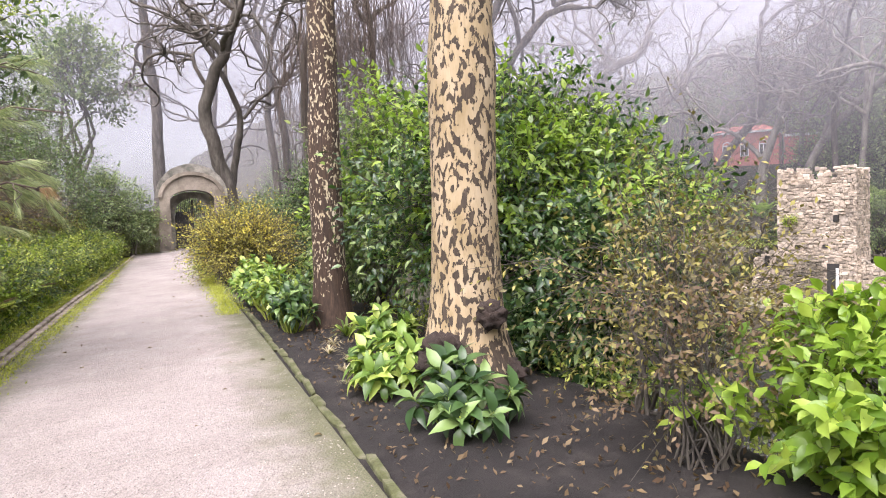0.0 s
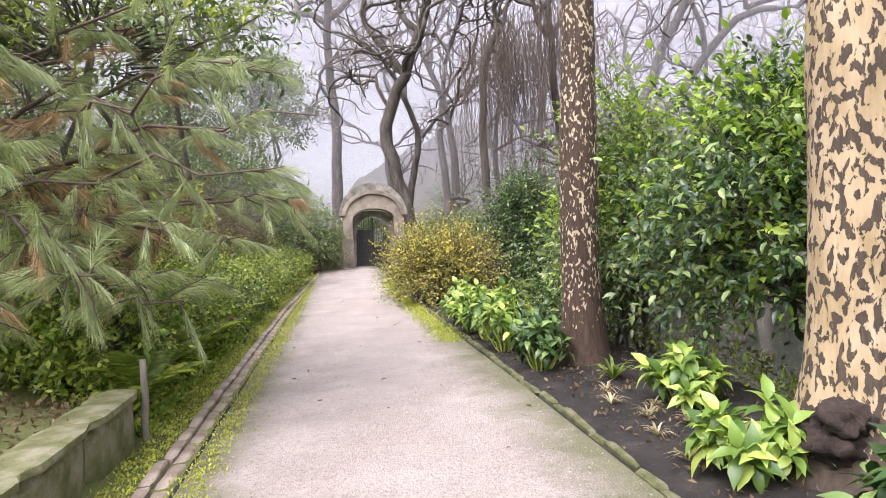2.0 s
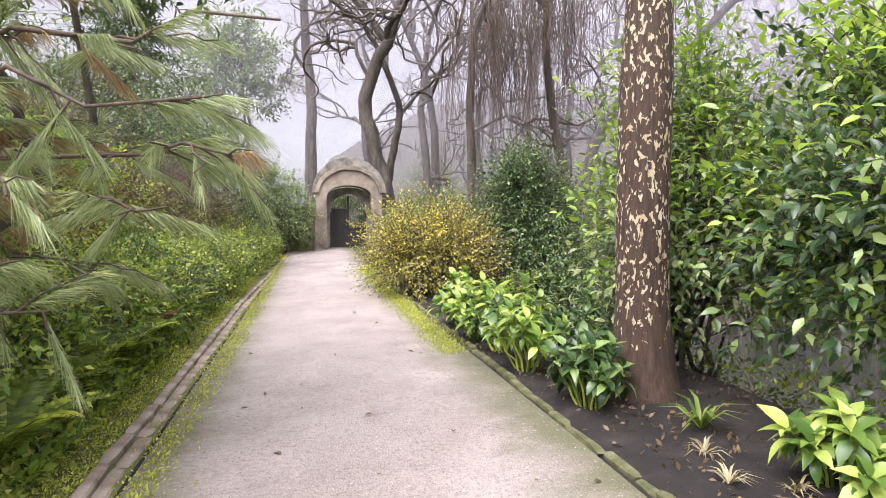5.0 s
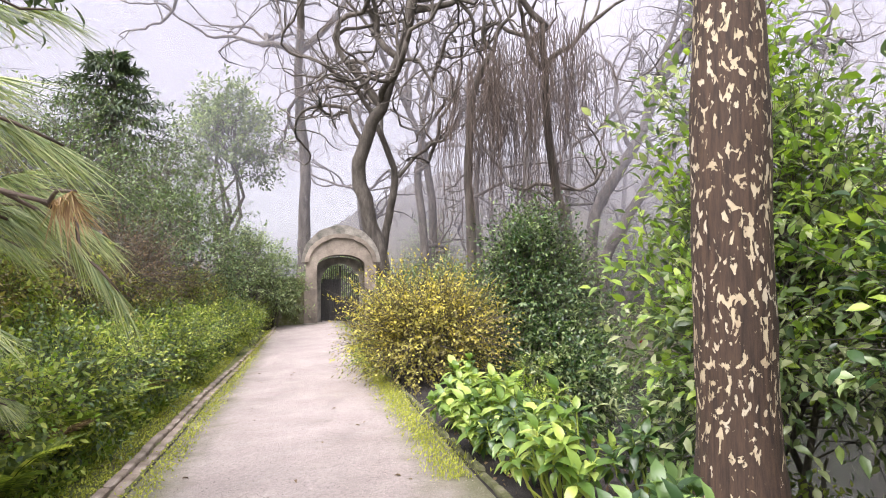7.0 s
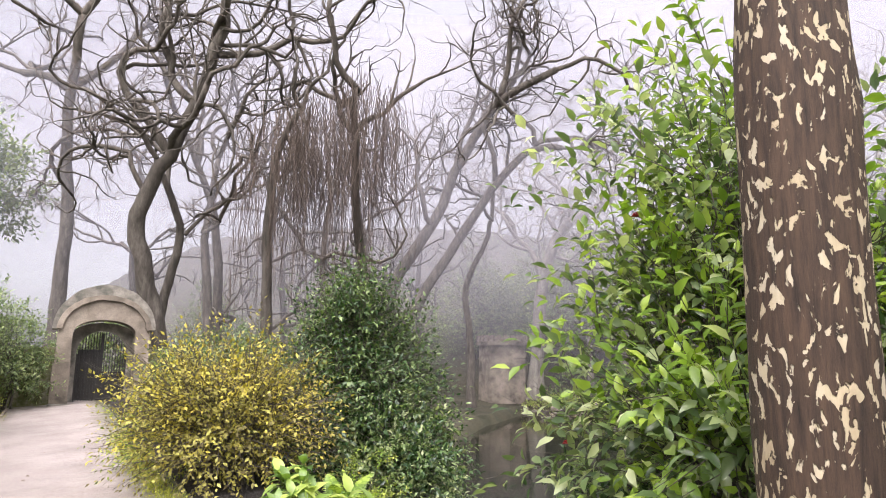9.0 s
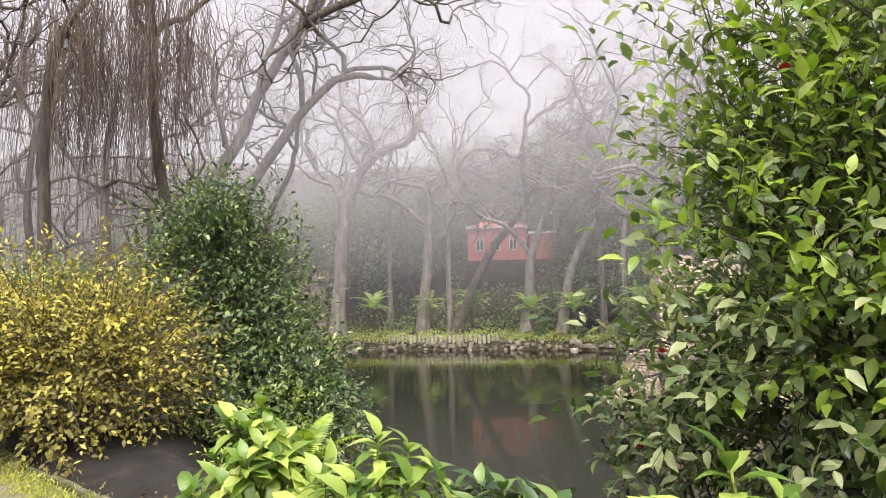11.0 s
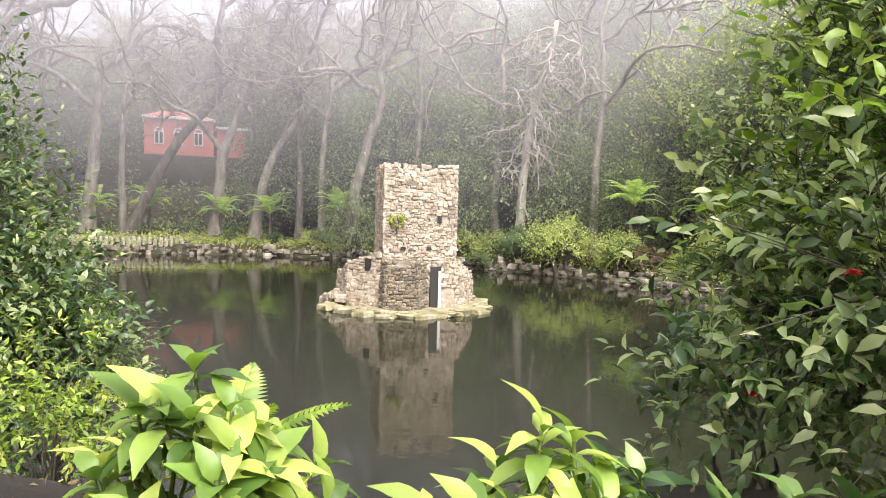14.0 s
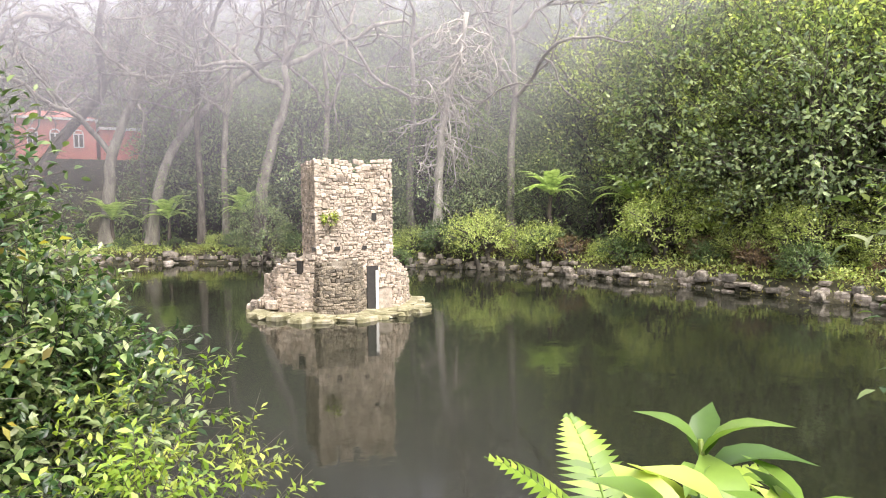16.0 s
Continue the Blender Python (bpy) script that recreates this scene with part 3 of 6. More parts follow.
# water
bd = Build()
lk = np.array(LAKE, float)
cen = lk.mean(0)
edge_pts = cen + (lk - cen) * 1.0
edge_pts = edge_pts + unit(np.c_[lk - cen, np.zeros(len(lk))])[:, :2] * 0.6
bd.add([(x, y, WATER_Z) for x, y in edge_pts], [tuple(range(len(LAKE)))])
thing("water", 0, 0, 0, mesh=bd.mesh("water", "water", False), label="still dark green-brown pond water", category="pond", kind="structure")

# mist that hangs over the valley
for r_, out_, z1 in ((33, 62, 30), (41, 0, 30), (53, 0, 34), (67, 0, 40), (88, 0, 50)):
    bd = Build()
    an = np.linspace(radians(-128), radians(60), 40)
    rr_ = r_ + out_ * ((an - an[0]) / (an[-1] - an[0])) ** 2
    top = [(2 + r2 * math.sin(-a), 10 + r2 * math.cos(a), z1) for a, r2 in zip(an, rr_)]
    low = [(x, y, -2.4) for x, y, _ in top]
    bd.add(top + low, [(i, i + 1, i + 41, i + 40) for i in range(39)])
    thing("mist", 0, 0, 0, mesh=bd.mesh("mist", "mist"), label="thin veil of pale mist among the trees", category="mist", kind="structure")


# ---- kinds of plants ----
def grow_into(bd, fine, p, d, length, radius, depth, wild=0.5, lift=0.15, kids=3, spread=0.8, sides=8):
    """A bare limb that winds and forks."""
    steps = 6 if depth > 1 else 4
    pts, rad = [np.array(p, float)], [radius]
    d = unit(d)
    end = radius * (0.66 if depth > 1 else 0.3)
    for i in range(steps):
        d = unit(d + rng.normal(size=3) * wild * 0.47 + np.array([0, 0, lift * 0.3]))
        pts.append(pts[-1] + d * length / steps)
        rad.append(radius + (end - radius) * (i + 1) / steps)
    tube_into(bd if radius > 0.022 else fine, pts, rad, sides if radius > 0.05 else (4 if radius > 0.02 else 3), 0.06 if radius > 0.05 else 0)
    if depth <= 0:
        return
    for k_ in range(kids + (depth > 2)):
        at = rng.uniform(0.35, 1.0) if k_ else 1.0
        f = at * steps
        i0 = min(int(f), steps - 1)
        q = pts[i0] + (pts[i0 + 1] - pts[i0]) * (f - i0)
        side = unit(rng.normal(size=3))
        nd = unit(d * (1.0 if k_ == 0 else 0.55) + side * spread * (0.5 if k_ == 0 else 1.0) + np.array([0, 0, lift]))
        grow_into(bd, fine, q, nd, length * rng.uniform(0.55, 0.8), max(0.011, rad[i0] * (0.88 if k_ == 0 else 0.66)), depth - 1, wild, lift, kids, spread, max(5, sides - 2))


def bare_tree(v, u, z, trunk, radius, limbs, bark, label, depth=3, wild=0.7, seed=0, lift=0.15, kids=3, k=1.0):
    """trunk: the points of its stem from the foot; limbs: (start index, direction, length, radius)."""
    global rng
    rng = np.random.default_rng(seed)
    t = thing("bare_tree", v, u, z, label=label, category="tree", group="bare trees")
    t.scale = (k, k, k)
    stem, twigs = Build(), Build()
    n_ = len(trunk)
    dense = np.array([np.interp(np.linspace(0, n_ - 1, n_ * 3), range(n_), np.array(trunk)[:, k_]) for k_ in range(3)]).T
    for _ in range(3):
        dense[1:-1] = (dense[:-2] + 2 * dense[1:-1] + dense[2:]) / 4
    dense[1:-1] += rng.normal(size=(len(dense) - 2, 3)) * radius * 0.12
    rad = radius * (1 - 0.55 * np.linspace(0, 1, len(dense)))
    rad[0] *= 1.4
    rad[1] *= 1.15
    tube_into(stem, dense, rad, 10, 0.05)
    part("trunk", stem.mesh("trunk", bark), t)
    for i, d, ln, r_ in limbs:
        limb = Build()
        grow_into(limb, twigs, trunk[i], d, ln, r_, depth, wild, lift, kids)
        part("limb", limb.mesh("limb", bark), t)
    if twigs.count:
        part("twigs", twigs.mesh("twigs", "twig"), t)
    return t


SPRIG = (np.array([(-0.006, 0, 0), (0.006, 0, 0), (0, 0, 0.009), (-0.002, 1, 0), (0.002, 1, 0), (0, 1, 0.003)]), [(0, 1, 4, 3), (1, 2, 5, 4), (2, 0, 3, 5)])


def leafy(name, v, u, z, size, clumps, per, shape, leaf, label, category="shrub", seed=0, stems=5, foot=0.12, flat=0.6, young=None, group="", bark="bark", hollow=0.55, low=0.12, twig_r=0.02, droop=0.85, drop=0.1, reach=1.0, taper=0.0, on=8, limp=0.12):
    """A shrub or crown: sprigs of alternate leaves in clumps round an uneven outline, with stems that reach into them."""
    global rng
    rng = np.random.default_rng(seed)
    t = thing(name, v, u, z, label=label, category=category, group=group)
    sx, sy, sz = size
    dirs = ball(clumps)
    dirs[:, 2] = np.abs(dirs[:, 2]) * 1.2 - droop * rng.uniform(0, 1, clumps) ** 1.2
    dirs = unit(dirs)
    deep = rng.uniform(hollow, 1.0, (clumps, 1)) ** 0.6
    lobes = 1 + 0.2 * np.sin(dirs[:, :1] * 4.1 + seed) * np.cos(dirs[:, 1:2] * 3.7 + seed * 2) + 0.14 * np.sin(dirs[:, 2:] * 6 + seed)
    cen_ = dirs * deep * lobes * np.array([sx, sy, sz / 2]) * rng.uniform(0.66, 1.08, (clumps, 1)) + np.array([0, 0, sz / 2 + low])
    cen_[:, 2] = np.maximum(cen_[:, 2], 0.12)
    cen_[:, :2] *= 1 - taper * np.clip(cen_[:, 2:] / sz, 0, 1)
    wood, fol, yf = Build(), Build(), Build()
    for s in range(stems):
        a = rng.uniform(0, 2 * math.pi)
        foot_p = np.array([math.cos(a), math.sin(a), 0]) * foot
        tube_into(wood, wander(foot_p - np.array([0, 0, drop]), cen_[rng.integers(clumps)] * np.array([0.5, 0.5, 0.75]), 6, 0.06), np.linspace(twig_r * 1.8, twig_r * 0.6, 6), 6)
    for c in cen_:
        tube_into(wood, wander(c * np.array([0.3, 0.3, 0.75]), c, 4, 0.1), np.linspace(twig_r * 0.5, twig_r * 0.2, 4), 3)
    rad = min(sx, sy, sz / 2) * 0.36
    for i, c in enumerate(cen_):
        ns = max(1, int(per * rng.uniform(0.6, 1.4) / on))
        o = ball(ns)
        out = unit(c - np.array([0, 0, sz * 0.35]))
        sd = unit(out * 0.75 + o * 0.75 + np.array([0, 0, 0.12 - limp]))
        ln = rad * rng.uniform(0.7, 1.7, (ns, 1)) * reach
        p0 = c + o * rad * 0.45 * rng.uniform(0.2, 1.0, (ns, 1))
        leaves_into(wood, SPRIG, p0, sd, ball(ns), ln[:, 0])
        k_ = np.arange(on)
        f = (k_ + 0.9) / on
        pos = p0[:, None, :] + sd[:, None, :] * ln[:, None, :] * f[None, :, None]
        pos[:, :, 2] -= limp * ln * f[None, :] ** 2
        e1 = unit(np.cross(sd, unit(np.array([0.2, 0.1, 1.0]))))
        e2 = np.cross(sd, e1)
        ang_ = k_ * 2.4 + rng.uniform(0, 6.3, (ns, 1))
        side = np.cos(ang_)[:, :, None] * e1[:, None, :] + np.sin(ang_)[:, :, None] * e2[:, None, :]
        lay = np.where(k_ == on - 1, 0.15, 0.85)[None, :, None]
        ahead = (sd[:, None, :] * 0.65 + side * lay + np.array([0, 0, -limp]) + rng.normal(size=side.shape) * 0.18).reshape(-1, 3)
        pos = pos.reshape(-1, 3)
        pos[:, 2] = np.maximum(pos[:, 2], 0.03)
        nn = len(pos)
        upv = unit(np.array([0, 0, 1.0]) * flat + out * 0.5 + rng.normal(size=(nn, 3)) * 0.3)
        is_young = young and (out[2] > 0.2 and rng.uniform() < 0.5)
        leaves_into(yf if is_young else fol, shape, pos, ahead, upv, rng.uniform(0.65, 1.2, nn))
    part("branches", wood.mesh("branches", bark), t)
    part("foliage", fol.mesh("foliage", leaf), t)
    if yf.count:
        part("young_foliage", yf.mesh("young_foliage", young), t, label="fresh yellow-green shoots")
    return t


def aucuba(v, u, z, height, width, n_whorls, leaf, label, seed, size=0.19):
    """Broad leaves in whorls on upright stalks; each leaf is a piece."""
    global rng
    rng = np.random.default_rng(seed)
    t = thing("laurel_shrub", v, u, z, label=label, category="shrub", group="broad-leaved shrubs along the kerb")
    b2 = Build()
    b2.add(*leaf_broad(size, size * 0.44, 0.3, 0.28))
    b3 = Build()
    b3.add(*leaf_broad(size * 0.85, size * 0.36, 0.4, 0.4))
    meshes = [b2.mesh("leaf", leaf), b3.mesh("leaf", leaf)]
    stalks = Build()
    for w_ in range(int(n_whorls * 1.35)):
        a = rng.uniform(0, 2 * math.pi)
        r_ = math.sqrt(rng.uniform(0, 1)) * width
        tip = np.array([math.cos(a) * r_, math.sin(a) * r_, height * (1 - 0.55 * (r_ / width) ** 2) * rng.uniform(0.75, 1.08)])
        tube_into(stalks, wander(tip * np.array([0.25, 0.25, 0]) - np.array([0, 0, 0.05]), tip, 5, 0.04), np.linspace(0.012, 0.006, 5), 5)
        lean = unit(np.array([tip[0], tip[1], height * 1.3]))
        for k_ in range(11):
            aa = k_ * 2.4 + rng.uniform(-0.4, 0.4)
            ring = k_ / 10
            side = unit(np.cross(lean, [math.cos(aa), math.sin(aa), 0.01]))
            ahead = unit(side * (0.5 + 0.55 * ring) + lean * (0.7 - 1.25 * ring) + rng.normal(size=3) * 0.12)
            q = Matrix(np.stack([unit(np.cross(ahead, lean)), ahead, unit(np.cross(unit(np.cross(ahead, lean)), ahead))], 1).tolist()).to_4x4()
            base_p = tip - lean * (0.02 + 0.17 * ring * height)
            m_ = Matrix.Translation(base_p) @ q @ Matrix.Scale(rng.uniform(0.7, 1.15), 4)
            part("leaf", meshes[k_ % 2], t, m_)
    part("stalks", stalks.mesh("stalks", "ivy"), t)
    return t


def frond_mesh(length, width, mat, pinnae=22, arch=0.5):
    """One fern frond: an arching midrib with paired pinnae."""
    bd_ = Build()
    ts = np.linspace(0, 1, 8)
    curve = lambda t: np.array([0, length * (t - 0.12 * arch * t * t), length * arch * (0.75 * t - 0.95 * t * t)])
    tube_into(bd_, [curve(t) for t in ts], np.linspace(0.008, 0.002, 8) * max(1, length), 4)
    for i in range(pinnae):
        t = 0.14 + 0.86 * i / pinnae
        w = width / 2 * math.sin(math.pi * min(1, 0.12 + t * 0.9)) ** 0.8 + 0.01
        p = curve(t)
        for s in (-1, 1):
            tip = p + np.array([s * w, w * 0.35, -w * 0.18])
            k_ = length / pinnae * 0.48
            bd_.add([p + [0, -k_ * .7, 0], p + [s * w * .45, w * .12 - k_, 0.006], tip, p + [s * w * .45, w * .12 + k_, 0.006], p + [0, k_ * .7, 0]], [(0, 1, 3, 4), (1, 2, 3)])
    return bd_.mesh("frond", mat)


def fern(name, v, u, z, fronds, n_, tilt, trunk=0.0, label="", turn=0.0, dead=None, seed=0):
    global rng
    rng = np.random.default_rng(seed)
    t = thing(name, v, u, z, turn, label=label, category="fern", group="tree ferns on the far bank" if trunk else "ferns in the bank")
    if trunk:
        tr = Build()
        tube_into(tr, wander((0, 0, -0.2), (0, 0, trunk), 7, 0.02), np.linspace(0.16, 0.11, 7), 9, 0.15)
        part("trunk", tr.mesh("trunk", "wood"), t)
    for i in range(n_):
        a = i * 360 / n_ + rng.uniform(-12, 12)
        part("frond", fronds[i % len(fronds)], t, pose(0, 0, trunk, tilt + rng.uniform(-12, 12) - (34 if trunk and i % 2 else 0), 0, a) @ Matrix.Scale(rng.uniform(0.8, 1.1), 4))
    if dead is not None:
        for i in range(7):
            part("dead_frond", dead, t, pose(0, 0, trunk - 0.05, -62 + rng.uniform(-10, 10), 0, i * 51 + rng.uniform(-10, 10)), label="hanging brown dead frond")
    return t


def plane_trunk(v, u, height, r0, mat, label, seed, lean=(0, 0), flare=1.6, fork=None, ring=()):
    global rng
    rng = np.random.default_rng(seed)
    t = thing("plane_tree", v, u, float(land(v, u)) - 0.05, label=label, category="tree", group="plane trees beside the path")
    bd_ = Build()
    zs = np.concatenate([[-0.25, 0.0, 0.12, 0.28, 0.5], np.arange(0.75, height, 0.25)])
    pts, rad = [], []
    for z_ in zs:
        pts.append((lean[0] * z_ + 0.02 * math.sin(z_ * 1.3 + seed), lean[1] * z_ + 0.02 * math.cos(z_ * 1.1), z_))
        rad.append(r0 * (1 + (flare - 1) * math.exp(-max(z_, 0) / 0.28)) * (1 - 0.045 * z_) * (1 + 0.03 * math.sin(z_ * 2.4 + seed) + 0.02 * math.sin(z_ * 5.1)))
    tube_into(bd_, pts, rad, 28, 0.03)
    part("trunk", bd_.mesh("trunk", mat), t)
    for a, zb, rb in ring:
        kb = Build()
        rk = r0 * (1 + (flare - 1) * math.exp(-zb / 0.28))
        for _ in range(3):
            lump_into(kb, (math.cos(a) * rk * 0.92 + rng.uniform(-.05, .05), math.sin(a) * rk * 0.92 + rng.uniform(-.05, .05), zb + rng.uniform(-.05, .05)), (rb, rb, rb * 0.75), 0.5)
        part("burl", kb.mesh("burl", "burl"), t, label="dark rough burl")
    if fork:
        tw = Build()
        for zf, d, ln, r_ in fork:
            lb = Build()
            grow_into(lb, tw, (lean[0] * zf, lean[1] * zf, zf), d, ln, r_, 2, 0.4, 0.3, 2)
            part("limb", lb.mesh("limb", mat), t)
        if tw.count:
            part("twigs", tw.mesh("twigs", "twig"), t)
    return t


# ---- the gate ----
def gate(v, u):
    z = float(land(-1.0, u))
    t = thing("gateway", v, u, z, label="weathered plaster gateway with a round-topped pediment and iron gates", category="gateway")
    w_in, w_out, spring, head = 1.02, 1.5, 2.4, 2.6
    arch = [(w_in * math.cos(a), spring + 0.55 * math.sin(a) ** 0.8) for a in np.linspace(0, math.pi, 17)]
    outer = [(w_out * math.cos(a), head + 1.22 * math.sin(a)) for a in np.linspace(0, math.pi, 17)]
    bd_ = Build()
    for y0, flip in ((-0.45, 1), (0.75, -1)):
        ring = [(x, y0, zz) for x, zz in arch] + [(x, y0, zz) for x, zz in outer]
        bd_.add(ring, [((i, i + 1, 18 + i, 17 + i)[::flip]) for i in range(16)])
    bd_.add([(x, y, zz) for y in (-0.45, 0.75) for x, zz in arch], [(i, i + 17, i + 18, i + 1) for i in range(16)])
    bd_.add([(x, y, zz) for y in (-0.45, 0.75) for x, zz in outer], [(i, i + 1, i + 18, i + 17) for i in range(16)])
    for s in (-1, 1):
        box_into(bd_, s * w_in, s * w_out, -0.45, 0.75, -0.3, spring)
        bd_.add([(s * w_in, -0.45, spring), (s * w_out, -0.45, spring), (s * w_out, -0.45, head), (s * w_in, .75, spring), (s * w_out, .75, spring), (s * w_out, .75, head)], [(0, 1, 2), (3, 5, 4), (1, 4, 5, 2)])
    part("wall", bd_.mesh("wall", "plaster", False), t)
    # the narrower inner arch that carries the gates
    wg, sg = 0.84, 1.75
    bd_ = Build()
    low_ = [(wg * math.cos(a), sg + 0.84 * math.sin(a)) for a in np.linspace(0, math.pi, 17)]
    top_ = [(w_in * 0.999 * math.cos(a), max(sg, spring - 0.02) + 0.5 * math.sin(a) ** 0.8) for a in np.linspace(0, math.pi, 17)]
    for y0, flip in ((0.4, 1), (0.7, -1)):
        bd_.add([(x, y0, zz) for x, zz in low_] + [(x, y0, zz) for x, zz in top_], [((i, i + 1, 18 + i, 17 + i)[::flip]) for i in range(16)])
    bd_.add([(x, y, zz) for y in (0.4, 0.7) for x, zz in low_], [(i, i + 17, i + 18, i + 1) for i in range(16)])
    for s in (-1, 1):
        box_into(bd_, s * wg, s * (w_in - 0.003), 0.4, 0.7, -0.3, sg)
        bd_.add([(s * wg, 0.4, sg), (s * w_in * 0.999, 0.4, sg), (s * w_in * 0.999, 0.4, spring - 0.02)], [(0, 1, 2)])
    part("inner_arch", bd_.mesh("inner_arch", "capstone", False), t)
    for s in (-1, 1):
        p = Build()
        box_into(p, s * 1.0, s * 1.56, -0.6, -0.45, -0.3, 1.45, 0.015)
        part("pilaster", p.mesh("pilaster", "plaster", False), t)
    # a moulded pale band, and a grey weathered coping over it
    for r_in, r_out, k_in, k_out, y0, y1, mt in ((1.36, 1.54, 0.8, 0.82, -0.56, -0.44, "plaster"), (1.5, 1.68, 0.82, 0.98, -0.5, 0.7, "capstone")):
        c = Build()
        an = np.linspace(0.02, math.pi - 0.02, 25)
        prof = []
        for a in an:
            for r_, kz, y in ((r_in, k_in, y0), (r_out, k_out, y0), (r_out, k_out, y1), (r_in, k_in, y1)):
                prof.append((r_ * math.cos(a) * 1.0, y, head - 0.02 + r_ * kz * math.sin(a) + rng.uniform(-.02, .02)))
        fs = []
        for i in range(24):
            for k_ in range(4):
                fs.append((i * 4 + k_, i * 4 + (k_ + 1) % 4, i * 4 + 4 + (k_ + 1) % 4, i * 4 + 4 + k_))
        c.add(prof, fs + [(0, 1, 2, 3), (96, 99, 98, 97)])
        part("coping", c.mesh("coping", mt, False), t)
    for s in (-1, 1):
        leafg = part("gate_leaf", None, t)
        leafg.matrix_basis = pose(s * wg * 0.98, 0.55, 0, 0, 0, 0)
        fr = Build()
        for x in (0.02, 0.8):
            box_into(fr, -s * x - 0.03, -s * x + 0.03, -0.02, 0.02, 0.02, 2.5 if x > 0.5 else 1.75)
        for zz in (0.08, 0.95, 1.05):
            box_into(fr, min(0, -s * 0.82), max(0, -s * 0.82), -0.018, 0.018, zz, zz + 0.04)
        part("frame", fr.mesh("frame", "iron", False), leafg)
        for i in range(8):
            x = 0.09 + i * 0.09
            top = sg + 0.82 * math.sqrt(max(0, 1 - ((wg - x) / wg) ** 2))
            br = Build()
            tube_into(br, [(-s * x, 0, 0.05), (-s * x, 0, top)], [0.016, 0.016], 6)
            part("bar", br.mesh("bar", "iron"), leafg)
        pn = Build()
        box_into(pn, min(-s * 0.04, -s * 0.78), max(-s * 0.04, -s * 0.78), 0.02, 0.03, 0.1, 1.0 if s > 0 else 1.9)
        part("panel", pn.mesh("panel", "iron", False), leafg)
    st = Build()
    box_into(st, -1.6, 1.6, -0.9, -0.62, -0.25, 0.03, 0.01)
    part("threshold", st.mesh("threshold", "capstone", False), t)
    return t


gate(-0.15, 36.4)
# garden wall to either side of the gate, mostly under leaves
for x0, x1 in ((-9.0, -1.66), (1.36, 6.0)):
    bd = Build()
    box_into(bd, x0, x1, 36.3, 36.7, -0.5, 2.2, 0.02)
    thing("wall_north", 0, 0, 0, mesh=bd.mesh("wall", "oldwall", False), label="old mossy garden wall beside the gate", category="wall", kind="structure")

# ---- the tower on its island ----
TV, TU = 24.6, 21.7


def wall_stones(p0, p1, z0, top_of, skip, taper=0.0):
    """Courses of rough stones on the face from p0 to p1; yields centre, size and turn."""
    p0, p1 = np.array(p0, float), np.array(p1, float)
    ln = np.linalg.norm(p1 - p0)
    rot = math.atan2(p1[1] - p0[1], p1[0] - p0[0])
    nrm = np.array([(p1 - p0)[1], -(p1 - p0)[0]]) / ln
    z = z0
    while z < z0 + 6:
        h = rng.uniform(0.075, 0.15)
        x = -0.04
        drew = False
        while x < ln - 0.03:
            w = min(rng.uniform(0.1, 0.3), ln + 0.04 - x)
            f = (x + w / 2) / ln
            if z + h * 0.6 < top_of(f) and not skip(f, z + h / 2):
                drew = True
                c = p0 + (p1 - p0) * f - nrm * taper * (z - z0) + nrm * rng.uniform(-0.02, 0.02)
                yield (c[0], c[1], z + h / 2 + rng.uniform(-.03, .03)), (w * rng.uniform(.75, 1.15), 0.11, h * rng.uniform(.7, 1.35)), rot + rng.uniform(-.06, .06)
            x += w
        if not drew and z > z0 + 0.6:
            return
        z += h


def prism_into(bd_, pts, z0, tops, shrink=1.0, depth_in=0.01):
    """A block on the outline pts with its own top height at each corner."""
    c = np.mean(np.array(pts, float), 0)
    q = c + (np.array(pts, float) - c) * (1 - depth_in)
    k_ = len(q)
    q2 = c + (q - c) * shrink
    bd_.add([(x, y, z0) for x, y in q] + [(x, y, tz) for (x, y), tz in zip(q2, tops)], [(i, (i + 1) % k_, k_ + (i + 1) % k_, k_ + i) for i in range(k_)] + [tuple(range(k_, 2 * k_))])


